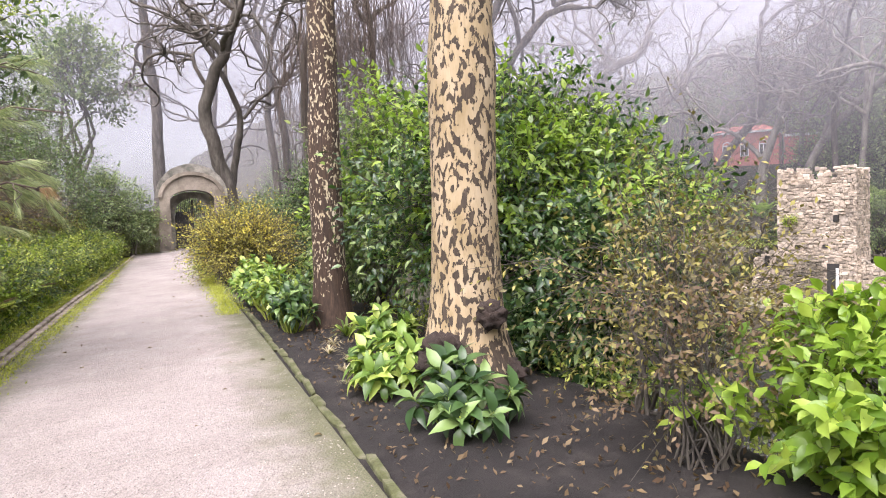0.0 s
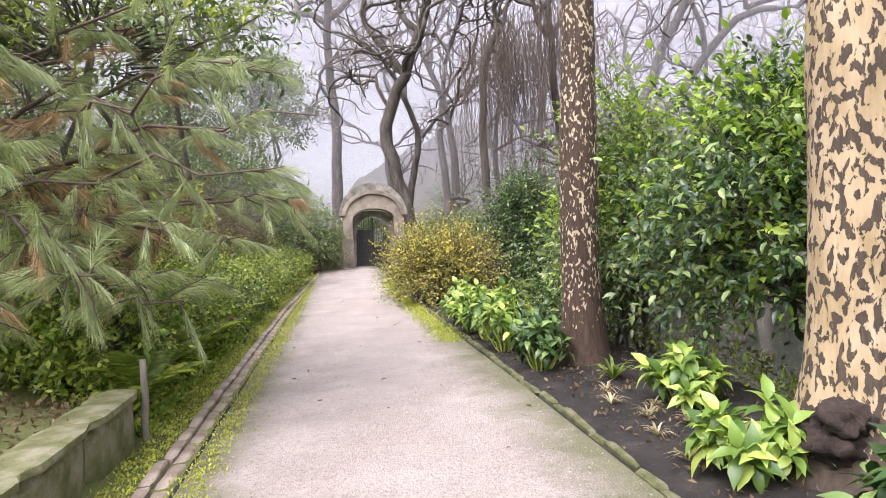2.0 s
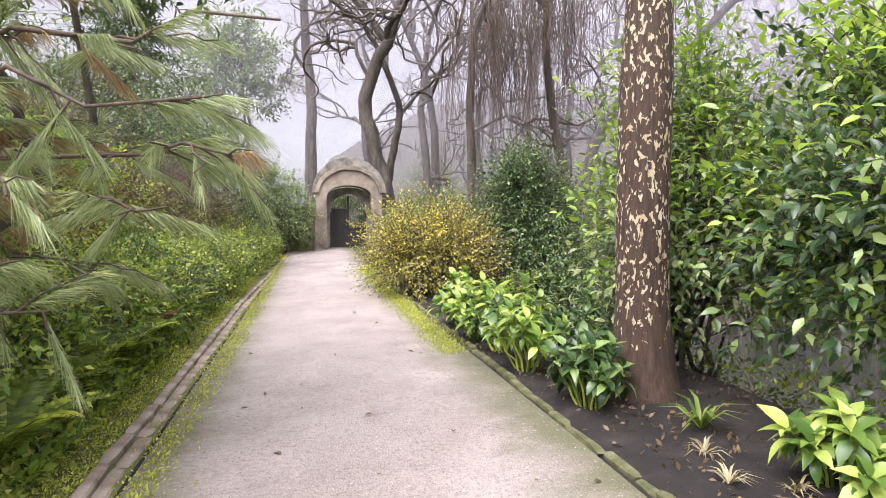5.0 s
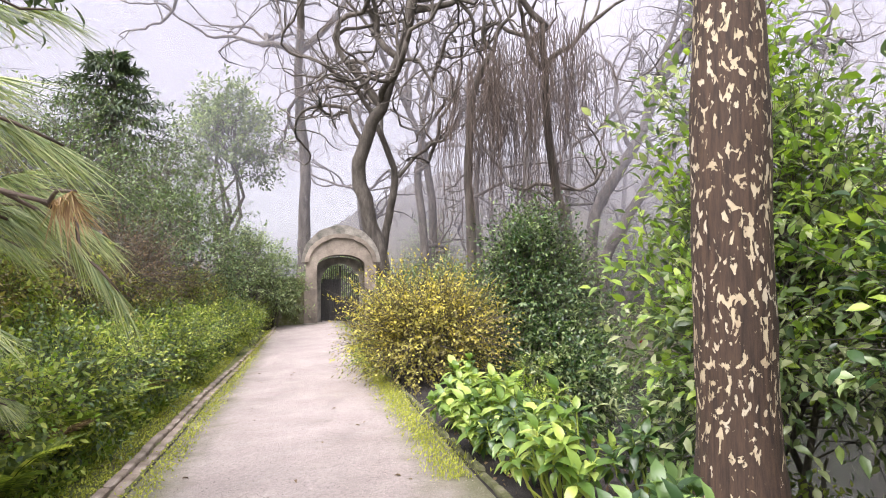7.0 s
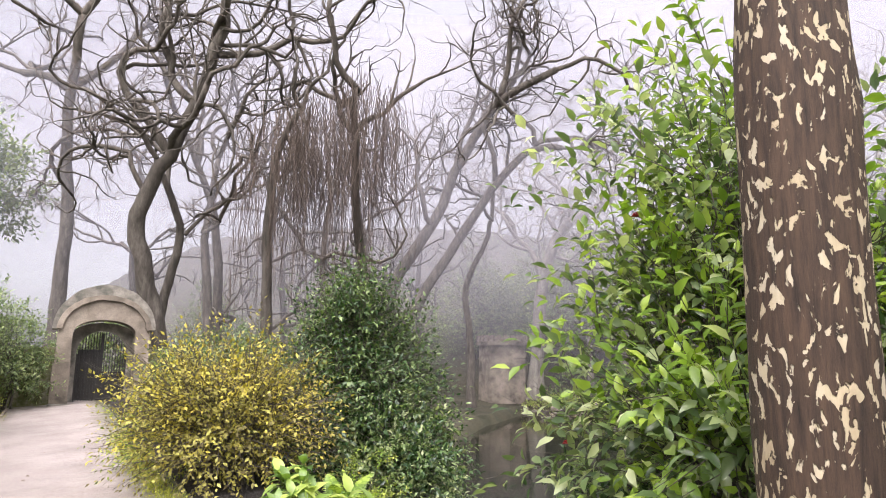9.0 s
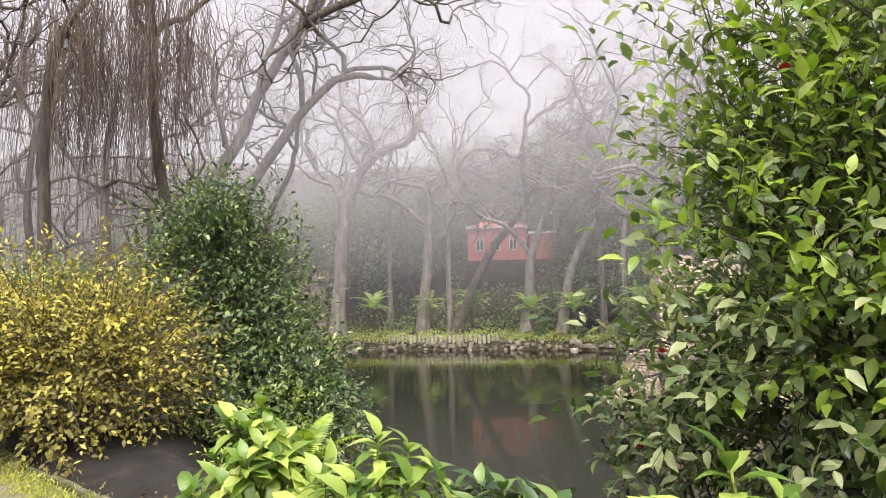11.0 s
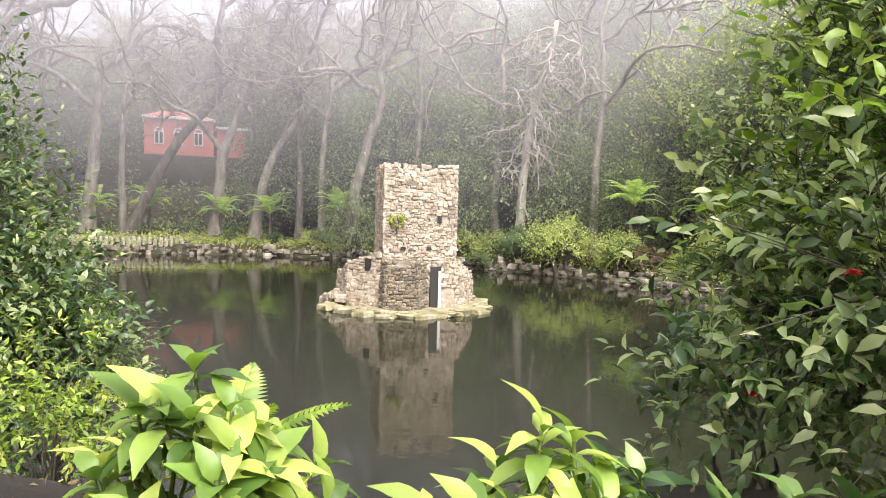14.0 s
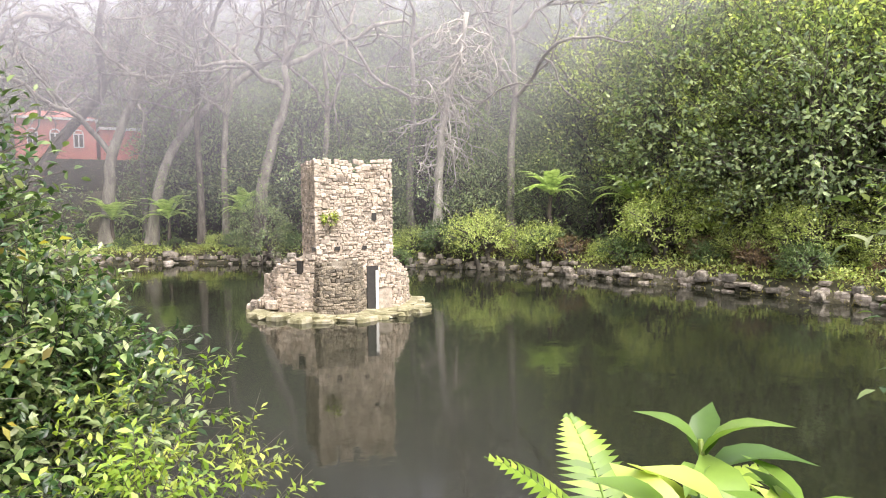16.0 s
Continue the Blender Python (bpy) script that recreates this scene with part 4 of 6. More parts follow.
def tower():
    """Local x runs to the right as seen from the path, y away from it."""
    global rng
    rng = np.random.default_rng(11)
    t = thing("duck_tower", TV, TU, WATER_Z, -73, label="small ruined battlemented stone tower with wing walls on a rocky islet", category="tower")
    shapes = []
    for k_ in range(10):
        s_ = Build()
        rock_into(s_, (0, 0, 0), (1, 1, 1), 0.16)
        shapes.append(s_.mesh("stone", "stone", False))
    dark_shapes = []
    for k_ in range(5):
        s_ = Build()
        rock_into(s_, (0, 0, 0), (1, 1, 1), 0.16)
        dark_shapes.append(s_.mesh("stone", "stone_dark", False))
    rest, core = Build(), Build()
    a = radians(10)
    keep = [(0.3 + 1.42 * (x * math.cos(a) - y * math.sin(a)), 1.42 * (x * math.sin(a) + y * math.cos(a))) for x, y in ((-1, -1), (1, -1), (1, 1), (-1, 1))]
    wing_l = [(-2.85, 0.3), (-2.3, -1.0), (-1.0, -1.75), (-0.9, 1.6), (-2.4, 1.5)]
    wing_r = [(0.85, -1.3), (2.2, -1.0), (2.75, 0.2), (2.3, 1.5), (0.9, 1.6)]
    butt = [(-1.0, -1.75), (-0.75, -2.15), (0.55, -2.2), (0.9, -1.6), (0.8, -1.0), (-0.9, -1.0)]
    prism_into(core, keep, 0.1, [5.02] * 4, 0.985)
    prism_into(core, wing_l, 0.05, [1.15, 1.7, 2.15, 2.15, 1.35], 0.86)
    prism_into(core, wing_r, 0.05, [2.1, 1.85, 1.25, 1.15, 2.05], 0.86)
    damp = Build()
    prism_into(damp, butt, 0.05, [1.9, 1.65, 1.6, 1.85, 2.2, 2.3], 0.74)
    part("buttress_core", damp.mesh("buttress_core", "stone_dark", False), t, label="dark damp buttress")
    part("core", core.mesh("core", "mortar", False), t)
    none = lambda f, z: False
    crenel = lambda f: 5.2 if abs(f - 0.47) < 0.045 or abs(f - 0.7) < 0.04 or abs(f - 0.24) < 0.02 else 5.62
    runs = []
    for i in range(4):
        skip = none
        if i == 0:
            skip = lambda f, z: (abs(f - 0.86) < 0.05 and 3.4 < z < 3.72) or (abs(f - 0.36) < 0.035 and 2.3 < z < 2.42) or (abs(f - 0.72) < 0.035 and 2.3 < z < 2.42)
        runs.append((keep[i], keep[(i + 1) % 4], 0.9, crenel, skip, 0.006))
    runs.append((wing_l[0], wing_l[1], 0.05, lambda f: 1.25 + 0.6 * f, none, 0.06))
    runs.append((wing_l[1], wing_l[2], 0.05, lambda f: 1.8 + 0.5 * f, lambda f, z: 0.55 < f < 0.72 and 1.5 < z < 2.0, 0.06))
    runs.append((butt[0], butt[1], 0.05, lambda f: 1.95, none, 0.08))
    runs.append((butt[1], butt[2], 0.05, lambda f: 1.8 + 0.15 * math.sin(f * 9), none, 0.08))
    runs.append((butt[2], butt[3], 0.05, lambda f: 1.9, none, 0.08))
    runs.append((wing_r[0], wing_r[1], 0.05, lambda f: 2.2 - 0.25 * f, lambda f, z: 0.06 < f < 0.4 and z < 1.62, 0.06))
    runs.append((wing_r[1], wing_r[2], 0.05, lambda f: 1.95 - 0.6 * f, none, 0.06))
    runs.append((wing_l[4], wing_l[0], 0.05, lambda f: 1.3, none, 0.06))
    runs.append((wing_r[2], wing_r[3], 0.05, lambda f: 1.3, none, 0.06))
    spent = 0
    for ri, run in enumerate(runs):
        for c, sz, rot in wall_stones(*run):
            if 6 <= ri <= 8:
                part("stone", dark_shapes[rng.integers(5)], t, Matrix.LocRotScale(c, Euler((0, 0, rot)), sz), "dark damp stone")
            elif spent < 220 and c[1] < -0.9 and rng.uniform() < 0.4:
                part("stone", shapes[rng.integers(10)], t, Matrix.LocRotScale(c, Euler((0, 0, rot)), sz))
                spent += 1
            else:
                rock_into(rest, c, sz, 0.16, rot)
    part("masonry", rest.mesh("masonry", "stone", False), t)
    d0, d1 = np.array(wing_r[0]), np.array(wing_r[1])
    along = unit(np.append(d1 - d0, 0))[:2]
    rot = math.degrees(math.atan2(along[1], along[0]))
    dm = d0 + along * 0.32
    # solid near-black box: the dark inside of the door opening, put in as colour
    dr = Build()
    box_into(dr, -0.22, 0.22, -0.14, 0.03, 0.08, 1.72)
    part("door", dr.mesh("door", "iron", False), t, pose(dm[0], dm[1], 0, 0, 0, rot), "black slab for the dark door opening")
    fr = Build()
    box_into(fr, 0.1, 0.2, -0.2, -0.145, 0.05, 1.55)
    part("door_post", fr.mesh("door_post", "white", False), t, pose(dm[0], dm[1], 0, 0, 0, rot), "pale door post")
    hd = Build()
    tube_into(hd, [(0.26 * math.cos(x), -0.05, 1.48 + 0.22 * math.sin(x)) for x in np.linspace(0, math.pi, 9)], [0.07] * 9, 6)
    part("door_arch", hd.mesh("door_arch", "stone"), t, pose(dm[0], dm[1], 0, 0, 0, rot))
    # no real depth: near-black boxes give these holes their dark inside by colour
    for x, z, w, h in ((1.28, 3.56, 0.17, 0.27), (-0.1, 2.42, 0.2, 0.13), (0.9, 2.42, 0.17, 0.13), (-0.95, 2.42, 0.14, 0.12)):
        hl = Build()
        y_ = -1.52 + 0.176 * (x + 0.15)
        box_into(hl, x - w / 2, x + w / 2, y_ - 0.1, y_ + 0.05, z - h / 2, z + h / 2)
        part("loophole", hl.mesh("loophole", "iron", False), t)
    # the left wing's slot is darkened by a near-black box too
    hl = Build()
    c0 = np.array(wing_l[1]) + (np.array(wing_l[2]) - np.array(wing_l[1])) * 0.64
    box_into(hl, -0.1, 0.1, -0.04, 0.12, 1.5, 1.98)
    part("loophole", hl.mesh("loophole", "iron", False), t, pose(c0[0], c0[1] + 0.06, 0, 0, 0, -30))
    for i in range(26):
        f = i / 25
        sz_ = (rng.uniform(0.2, 0.5), rng.uniform(0.2, 0.4), rng.uniform(0.16, 0.32))
        part("fallen_stone", shapes[i % 10], t, Matrix.LocRotScale((-3.25 + 0.75 * f + rng.uniform(-.15, .15), -0.35 - 0.8 * f + rng.uniform(-.25, .25), 0.2 + 0.55 * f * rng.uniform(0.3, 1)), Euler((0, 0, rng.uniform(0, 3))), sz_))
    return t


tower()
rng = np.random.default_rng(3)
isle = thing("island", TV, TU, WATER_Z, label="low islet of mossy pale rocks round the tower", category="island")
bd = Build()
ang = np.linspace(0, 2 * math.pi, 33)[:-1]
top = [((3.05 + 0.22 * math.sin(a * 5) + 0.12 * math.sin(a * 11)) * math.cos(a), (3.05 + 0.22 * math.sin(a * 5)) * math.sin(a), 0.1 + 0.05 * math.sin(a * 7)) for a in ang]
bd.add([(0, 0, 0.16)] + top + [(x * 1.06, y * 1.06, -0.8) for x, y, _ in top], [(0, i + 1, (i + 1) % 32 + 1) for i in range(32)] + [(i + 1, i + 33, (i + 1) % 32 + 33, (i + 1) % 32 + 1) for i in range(32)])
part("slab", bd.mesh("slab", "rock", False), isle)
for i in range(60):
    a = i * 0.1047 + rng.uniform(-.05, .05)
    r_ = 3.0 + rng.uniform(-0.25, 0.45)
    rk = Build()
    rock_into(rk, (0, 0, 0), (rng.uniform(.4, 0.9), rng.uniform(.35, .7), rng.uniform(.16, .3)), 0.2)
    part("rock", rk.mesh("rock", "rock", False), isle, pose(r_ * math.cos(a), r_ * math.sin(a), rng.uniform(-0.02, 0.12), 0, 0, rng.uniform(0, 360)))

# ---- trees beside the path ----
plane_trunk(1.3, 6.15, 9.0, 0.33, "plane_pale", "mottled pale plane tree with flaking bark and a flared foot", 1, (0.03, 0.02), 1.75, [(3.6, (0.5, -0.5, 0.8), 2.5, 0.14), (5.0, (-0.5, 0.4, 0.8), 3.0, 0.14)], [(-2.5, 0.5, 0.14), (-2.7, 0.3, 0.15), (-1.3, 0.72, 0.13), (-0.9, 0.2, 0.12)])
plane_trunk(0.98, 10.2, 11.0, 0.25, "plane_dark", "slender plane tree with dark fissured bark and pale flakes", 2, (0.0, 0.0), 1.45, [(6.5, (0.6, -0.3, 0.8), 3, 0.1), (7.5, (-0.5, 0.5, 0.8), 3, 0.1)])

# ---- kerb, gutter, low wall ----
rng = np.random.default_rng(5)
kerb = thing("kerb", 0, 0, 0, label="narrow mossy stone edging along the flower bed", category="kerb", kind="structure")
u_ = -3.0
while u_ < 34:
    ln = rng.uniform(0.28, 0.7)
    st = Build()
    rock_into(st, (0, 0, 0), (rng.uniform(.055, .085), ln * 1.02, 0.12), 0.13)
    part("kerbstone", st.mesh("kerbstone", "kerb", False), kerb, pose(0.03 + rng.uniform(-.02, .02), u_ + ln / 2, float(land(0.0, u_)) - 0.018 + rng.uniform(-.016, .014), rng.uniform(-1, 1), rng.uniform(-9, 9), rng.uniform(-2.5, 2.5)))
    u_ += ln
gut = thing("gutter", 0, 0, 0, label="shallow worn stone drain beside the path", category="gutter", kind="structure")
u_ = 0.0
while u_ < 35.5:
    ln = rng.uniform(0.4, 0.75)
    vv = -3.34 + 0.5 * float(step01(18, 34, u_))
    zz = float(land(vv, u_))
    for off, w, dz in ((0.02, 0.1, 0.012), (0.13, 0.12, -0.025)):
        st = Build()
        rock_into(st, (0, 0, 0), (w, ln * 0.98, 0.09), 0.07)
        part("drain_stone", st.mesh("drain_stone", "gutter", False), gut, pose(vv + off - 0.04 + rng.uniform(-.015, .015), u_ + ln / 2, zz + dz, 0, 0, rng.uniform(-2, 2)))
    u_ += ln
lw = thing("low_wall", 0, 0, 0, label="low mossy retaining wall with a flat worn top", category="wall", kind="structure")
u_ = -3.0
while u_ < 8.5:
    ln = min(rng.uniform(0.7, 1.3), 8.65 - u_)
    st = Build()
    rock_into(st, (0, 0, 0), (0.3, ln * 1.01, 0.62), 0.04)
    part("wall_stone", st.mesh("wall_stone", "oldwall", False), lw, pose(-3.86, u_ + ln / 2, 0.0, 0, 0, rng.uniform(-.6, .6)))
    st = Build()
    rock_into(st, (0, 0, 0), (0.34, ln * 1.0, 0.07), 0.05)
    part("coping_stone", st.mesh("coping_stone", "oldwall", False), lw, pose(-3.85, u_ + ln / 2, 0.31, 0, 0, rng.uniform(-.6, .6)))
    u_ += ln
bd = Build()
tube_into(bd, wander((0, 0, -0.45), (-0.03, 0, 0.58), 7, 0.012), np.linspace(0.035, 0.028, 7), 8, 0.1)
thing("stake", -3.66, 8.72, 0.0, label="short weathered wooden stake at the wall's end", category="post", mesh=bd.mesh("stake", "bark_pale"))


def scatter_on(name, n_, v_of, u_of, height, shape, mat, label, category, seed, stand=0.5, base=None):
    """Leaves strewn over the land as one carpet."""
    global rng
    rng = np.random.default_rng(seed)
    v_, u2 = v_of(n_), u_of(n_)
    z_ = land(v_, u2) + height(v_, u2) * rng.uniform(0.2, 1.0, n_)
    pos = np.stack([v_, u2, z_], 1)
    ah = unit(rng.normal(size=(n_, 3)) + np.array([0.5, 0, stand]))
    bd_ = Build()
    leaves_into(bd_, shape, pos, ah, unit(np.array([0.4, 0, 1.0]) + rng.normal(size=(n_, 3)) * 0.5), rng.uniform(0.6, 1.25, n_))
    return thing(name, 0, 0, 0, label=label, category=category, kind="stuff", mesh=bd_.mesh(name, mat))


def lumpy(v_, u2):
    return 0.5 + 0.5 * np.sin(u2 * 1.9 + v_ * 1.3) * np.sin(u2 * 0.73 - v_ * 2.1)


def bank_h(v_, u2):
    return (0.25 + 0.45 * lumpy(v_, u2)) * step01(3.6, 4.4, -v_) * (1 + 0.4 * step01(5, 7, -v_))


BL = lambda n_: -3.75 - 4.2 * rng.uniform(0, 1, n_) ** 1.5
BU = lambda n_: 8.9 + 26.5 * rng.uniform(0, 1, n_) ** 1.25
scatter_on("ground_cover", 42000, BL, BU, bank_h, leaf_small(0.085, 0.045), "ivy", "dense green ivy and leafy growth over the bank", "plants", 61)
scatter_on("bright_ground_cover", 9000, BL, BU, lambda a, b_: bank_h(a, b_) * 1.15, leaf_small(0.11, 0.05), "camellia_young", "bright green leafy weeds on the bank", "plants", 62)
scatter_on("dark_ground_cover", 16000, lambda n_: -3.75 - 2.6 * rng.uniform(0, 1, n_), lambda n_: rng.uniform(8.8, 34, n_), lambda a, b_: bank_h(a, b_) * 0.7, leaf_small(0.07, 0.035), "laurel", "dark ivy low on the bank", "plants", 63)
scatter_on("dry_litter", 5000, lambda n_: rng.uniform(-6.5, -3.9, n_), lambda n_: rng.uniform(-2, 9, n_), lambda a, b_: 0.03 + 0 * a, leaf_small(0.09, 0.04), "rust", "dry brown leaf litter on the terrace", "leaves", 64, -0.2)
scatter_on("terrace_weeds", 6000, lambda n_: -4.9 - 2.5 * rng.uniform(0, 1, n_), lambda n_: rng.uniform(0, 9.5, n_), lambda a, b_: 0.2 + 0.9 * step01(5, 7, -a), leaf_small(0.09, 0.045), "ivy", "weeds and ivy behind the low wall", "plants", 65)
scatter_on("moss_strip", 26000, lambda n_: np.where(rng.uniform(0, 1, n_) < 0.62, rng.uniform(-3.72, -3.42, n_), rng.normal(-3.0, 0.09, n_)), lambda n_: 1.5 + 32 * rng.uniform(0, 1, n_) ** 1.3, lambda a, b_: 0.035 + 0.03 * lumpy(a * 3, b_ * 3), leaf_small(0.035, 0.016), "moss_leaf", "bright green moss and short grass along the drain", "moss", 66, 1.2)
scatter_on("grass_edge", 9000, lambda n_: rng.normal(-0.22, 0.12, n_), lambda n_: rng.uniform(12.5, 26, n_), lambda a, b_: 0.05 + 0 * a, leaf_small(0.05, 0.012), "moss_leaf", "short yellow-green grass at the path edge", "grass", 67, 1.2)
scatter_on("bed_litter", 3500, lambda n_: rng.uniform(0.12, 2.4, n_), lambda n_: rng.uniform(1, 16, n_), lambda a, b_: 0.025 + 0 * a, leaf_small(0.06, 0.028), "rust", "scattered dry leaves and chips on dark soil", "leaves", 68, -0.1)
scatter_on("waterside_growth", 9000, lambda n_: rng.uniform(2.0, 4.6, n_), lambda n_: rng.uniform(0, 12, n_), lambda a, b_: 0.2 + 0.25 * lumpy(a, b_), leaf_small(0.08, 0.04), "ivy", "low leafy growth down to the water", "plants", 69)

# ---- shrubs ----
CAM = leaf_shape(0.125, 0.054, 0.2, 0.15)
leafy("camellia_bush", 3.4, 8.8, float(land(2.6, 9.0)), (1.9, 2.0, 2.95), 330, 96, CAM, "camellia", "large glossy dark green camellia bush with bright young shoots", seed=21, stems=9, foot=0.5, young="camellia_young", hollow=0.35, twig_r=0.03, low=0.4)
leafy("camellia_bush", 3.0, 6.7, float(land(3.0, 6.7)), (0.95, 0.9, 2.0), 120, 80, CAM, "camellia", "dark green camellia low behind the pale trunk", seed=17, stems=6, foot=0.3, hollow=0.35, twig_r=0.02, low=0.0, droop=1.2)
leafy("camellia_bush", 2.15, 11.4, float(land(2.1, 11.45)) - 0.3, (1.2, 1.15, 3.9), 180, 70, leaf_shape(0.115, 0.05, 0.2, 0.15), "camellia_mid", "tall glossy dark green camellia bush over the water with red flowers", seed=22, stems=8, foot=0.4, young="camellia_young", hollow=0.3, twig_r=0.022, low=0.0, droop=1.2, reach=1.2, taper=0.22)
leafy("camellia_bush", 3.0, 19.8, float(land(2.5, 19.8)) - 0.2, (1.55, 1.55, 3.7), 250, 96, leaf_shape(0.1, 0.044, 0.2, 0.15), "camellia", "rounded dark green camellia bush above the pond", seed=23, stems=6, foot=0.3, young="laurel", hollow=0.35, low=0.1, droop=1.2, taper=0.5)
leafy("camellia_bush", 3.1, 18.5, float(land(2.9, 18.5)) - 0.2, (1.1, 1.0, 2.5), 170, 90, leaf_shape(0.1, 0.044, 0.2, 0.15), "camellia", "lower glossy green bush leaning over the pond", seed=20, stems=5, foot=0.3, young="camellia_mid", hollow=0.35, low=0.1, droop=1.1)
leafy("camellia_bush", 2.2, 12.35, float(land(2.0, 12.5)) - 0.2, (0.5, 0.55, 1.3), 46, 32, leaf_shape(0.11, 0.045, 0.2, 0.15), "camellia_mid", "loose low spray of grey-green camellia over the water", seed=19, stems=6, foot=0.2, young="camellia", hollow=0.2, low=0.0, droop=1.2, twig_r=0.012, reach=1.6)
leafy("golden_shrub", 0.6, 18.7, -0.1, (1.15, 1.15, 1.95), 170, 95, leaf_small(0.075, 0.038), "old_gold", "loose golden-yellow shrub spilling over the path edge", seed=24, stems=30, foot=0.35, hollow=0.2, twig_r=0.012, young="yellow", low=0.05, droop=1.2, reach=1.9, on=13, limp=0.12)
leafy("golden_shrub", 0.3, 20.6, 0.0, (0.85, 1.0, 1.5), 90, 80, leaf_small(0.075, 0.034), "ivy", "paler yellow-green shrub leaning out over the path", seed=16, stems=20, foot=0.3, hollow=0.2, twig_r=0.012, young="yellow", low=0.0, droop=1.3, reach=1.9, on=12, limp=0.15)
leafy("olive_shrub", 2.4, 4.7, float(land(2.4, 4.7)), (0.9, 0.8, 1.9), 110, 34, leaf_small(0.055, 0.026), "olive", "thin yellow-brown shrub with arching twigs", seed=25, stems=26, foot=0.35, hollow=0.2, twig_r=0.012, droop=1.2, reach=1.5, on=11, limp=0.2)
leafy("twiggy_shrub", 1.85, 3.8, float(land(1.8, 3.8)), (0.65, 0.6, 1.2), 90, 26, leaf_small(0.05, 0.024), "rust", "dark brown twiggy shrub with few leaves", seed=18, stems=30, foot=0.2, hollow=0.2, twig_r=0.006, young="olive", droop=1.1)
leafy("green_shrub", 2.7, 2.9, float(land(2.7, 2.9)), (1.0, 0.85, 1.3), 130, 45, leaf_shape(0.13, 0.07, 0.2, 0.2), "camellia_young", "bright green leafy shrub at the water's edge", seed=26, stems=10, foot=0.25, hollow=0.2, twig_r=0.012, low=0.0, droop=1.3)
leafy("willowy_shrub", 1.75, 16.5, float(land(1.75, 16.5)), (0.45, 0.55, 0.95), 42, 60, leaf_small(0.06, 0.024), "ivy", "wispy yellow-green shrub with narrow hanging leaves", seed=27, stems=22, foot=0.2, hollow=0.2, twig_r=0.008, young="camellia_young", droop=0.9, reach=1.5, on=14, limp=0.25)
leafy("laurel_bush", 3.9, 24.0, float(land(3.5, 24.0)), (1.6, 1.7, 2.2), 130, 60, leaf_small(0.11, 0.05), "laurel", "dark green shrub at the pond's end", seed=29)
leafy("laurel_bush", 1.8, 22.0, 0.0, (1.1, 1.5, 1.9), 110, 60, leaf_small(0.1, 0.045), "laurel", "dark green shrub behind the golden one", seed=30)
leafy("laurel_bush", 2.2, 27.5, 0.1, (1.5, 3.0, 2.2), 150, 60, leaf_small(0.11, 0.05), "laurel", "dark green shrubs beside the far path", seed=33)

A = "low shrub of broad glossy green leaves"
aucuba(0.66, 6.3, 0.05, 0.52, 0.36, 17, "aucuba", A + " on bare soil", 31, 0.2)
aucuba(0.8, 5.0, 0.05, 0.5, 0.42, 20, "aucuba_dark", A + ", dark beneath", 32, 0.2)
aucuba(1.1, 8.0, 0.05, 0.48, 0.4, 18, "aucuba", A + " by the trunk", 33, 0.2)
aucuba(0.36, 9.9, 0.05, 0.66, 0.36, 18, "aucuba_dark", A + ", dark beneath", 34, 0.17)
aucuba(0.3, 11.35, 0.05, 0.88, 0.42, 15, "aucuba", A + ", pale new growth", 35, 0.19)
aucuba(0.85, 10.95, 0.05, 0.75, 0.36, 10, "aucuba_dark", A, 38, 0.18)
aucuba(0.35, 12.35, 0.05, 0.72, 0.42, 14, "aucuba_dark", A + ", dark beneath", 36, 0.18)
aucuba(0.28, 13.3, 0.05, 0.74, 0.46, 21, "aucuba", A + ", pale new growth", 37, 0.175)
aucuba(0.35, 14.45, 0.05, 0.78, 0.46, 21, "aucuba", A + ", pale new growth", 39, 0.2)
aucuba(0.9, 13.0, 0.05, 0.5, 0.4, 10, "aucuba_dark", A, 40, 0.18)

FR = [frond_mesh(0.75, 0.26, "fern", 20, 0.5), frond_mesh(0.62, 0.22, "fern", 18, 0.6)]
FRB = [frond_mesh(0.7, 0.24, "deadfern", 18, 0.5)]
rng = np.random.default_rng(70)
spots = [(-4.0, 10.4), (-4.15, 12.0), (-4.0, 13.8), (-4.3, 15.0), (-4.1, 17.2), (-4.5, 19.5), (-4.2, 22.0), (-4.6, 25.5), (-5.2, 12.5), (-5.4, 16.5)]
for i, (v_, u_) in enumerate(spots):
    fern("fern", v_, u_, float(land(v_, u_)) + 0.28, FRB if i in (2, 4, 7) else FR, 11, 32, label="brown dying fern in the bank" if i in (2, 4, 7) else "arching green fern in the bank", seed=71 + i)
FRL = [frond_mesh(1.0, 0.3, "fern", 26, 0.6), frond_mesh(0.85, 0.26, "ivy", 24, 0.7)]
for i, (v_, u_) in enumerate([(-3.95, 9.5), (-4.0, 11.3), (-3.95, 12.7), (-4.0, 14.4), (-4.05, 16.1), (-4.1, 18.4), (-4.6, 9.9), (-5.0, 11.1), (-4.1, 20.7), (-4.7, 13.4)]):
    fern("fern", v_, u_, float(land(v_, u_)) + 0.4 * (v_ < -4.3) + 0.12, FRL, 13, 42, label="large arching green fern at the foot of the bank", seed=171 + i)
fern("fern", 0.75, 14.6, 0.36, [frond_mesh(0.54, 0.2, "camellia_young", 20, 0.4)], 5, 40, label="pale green fern over the water", seed=90)

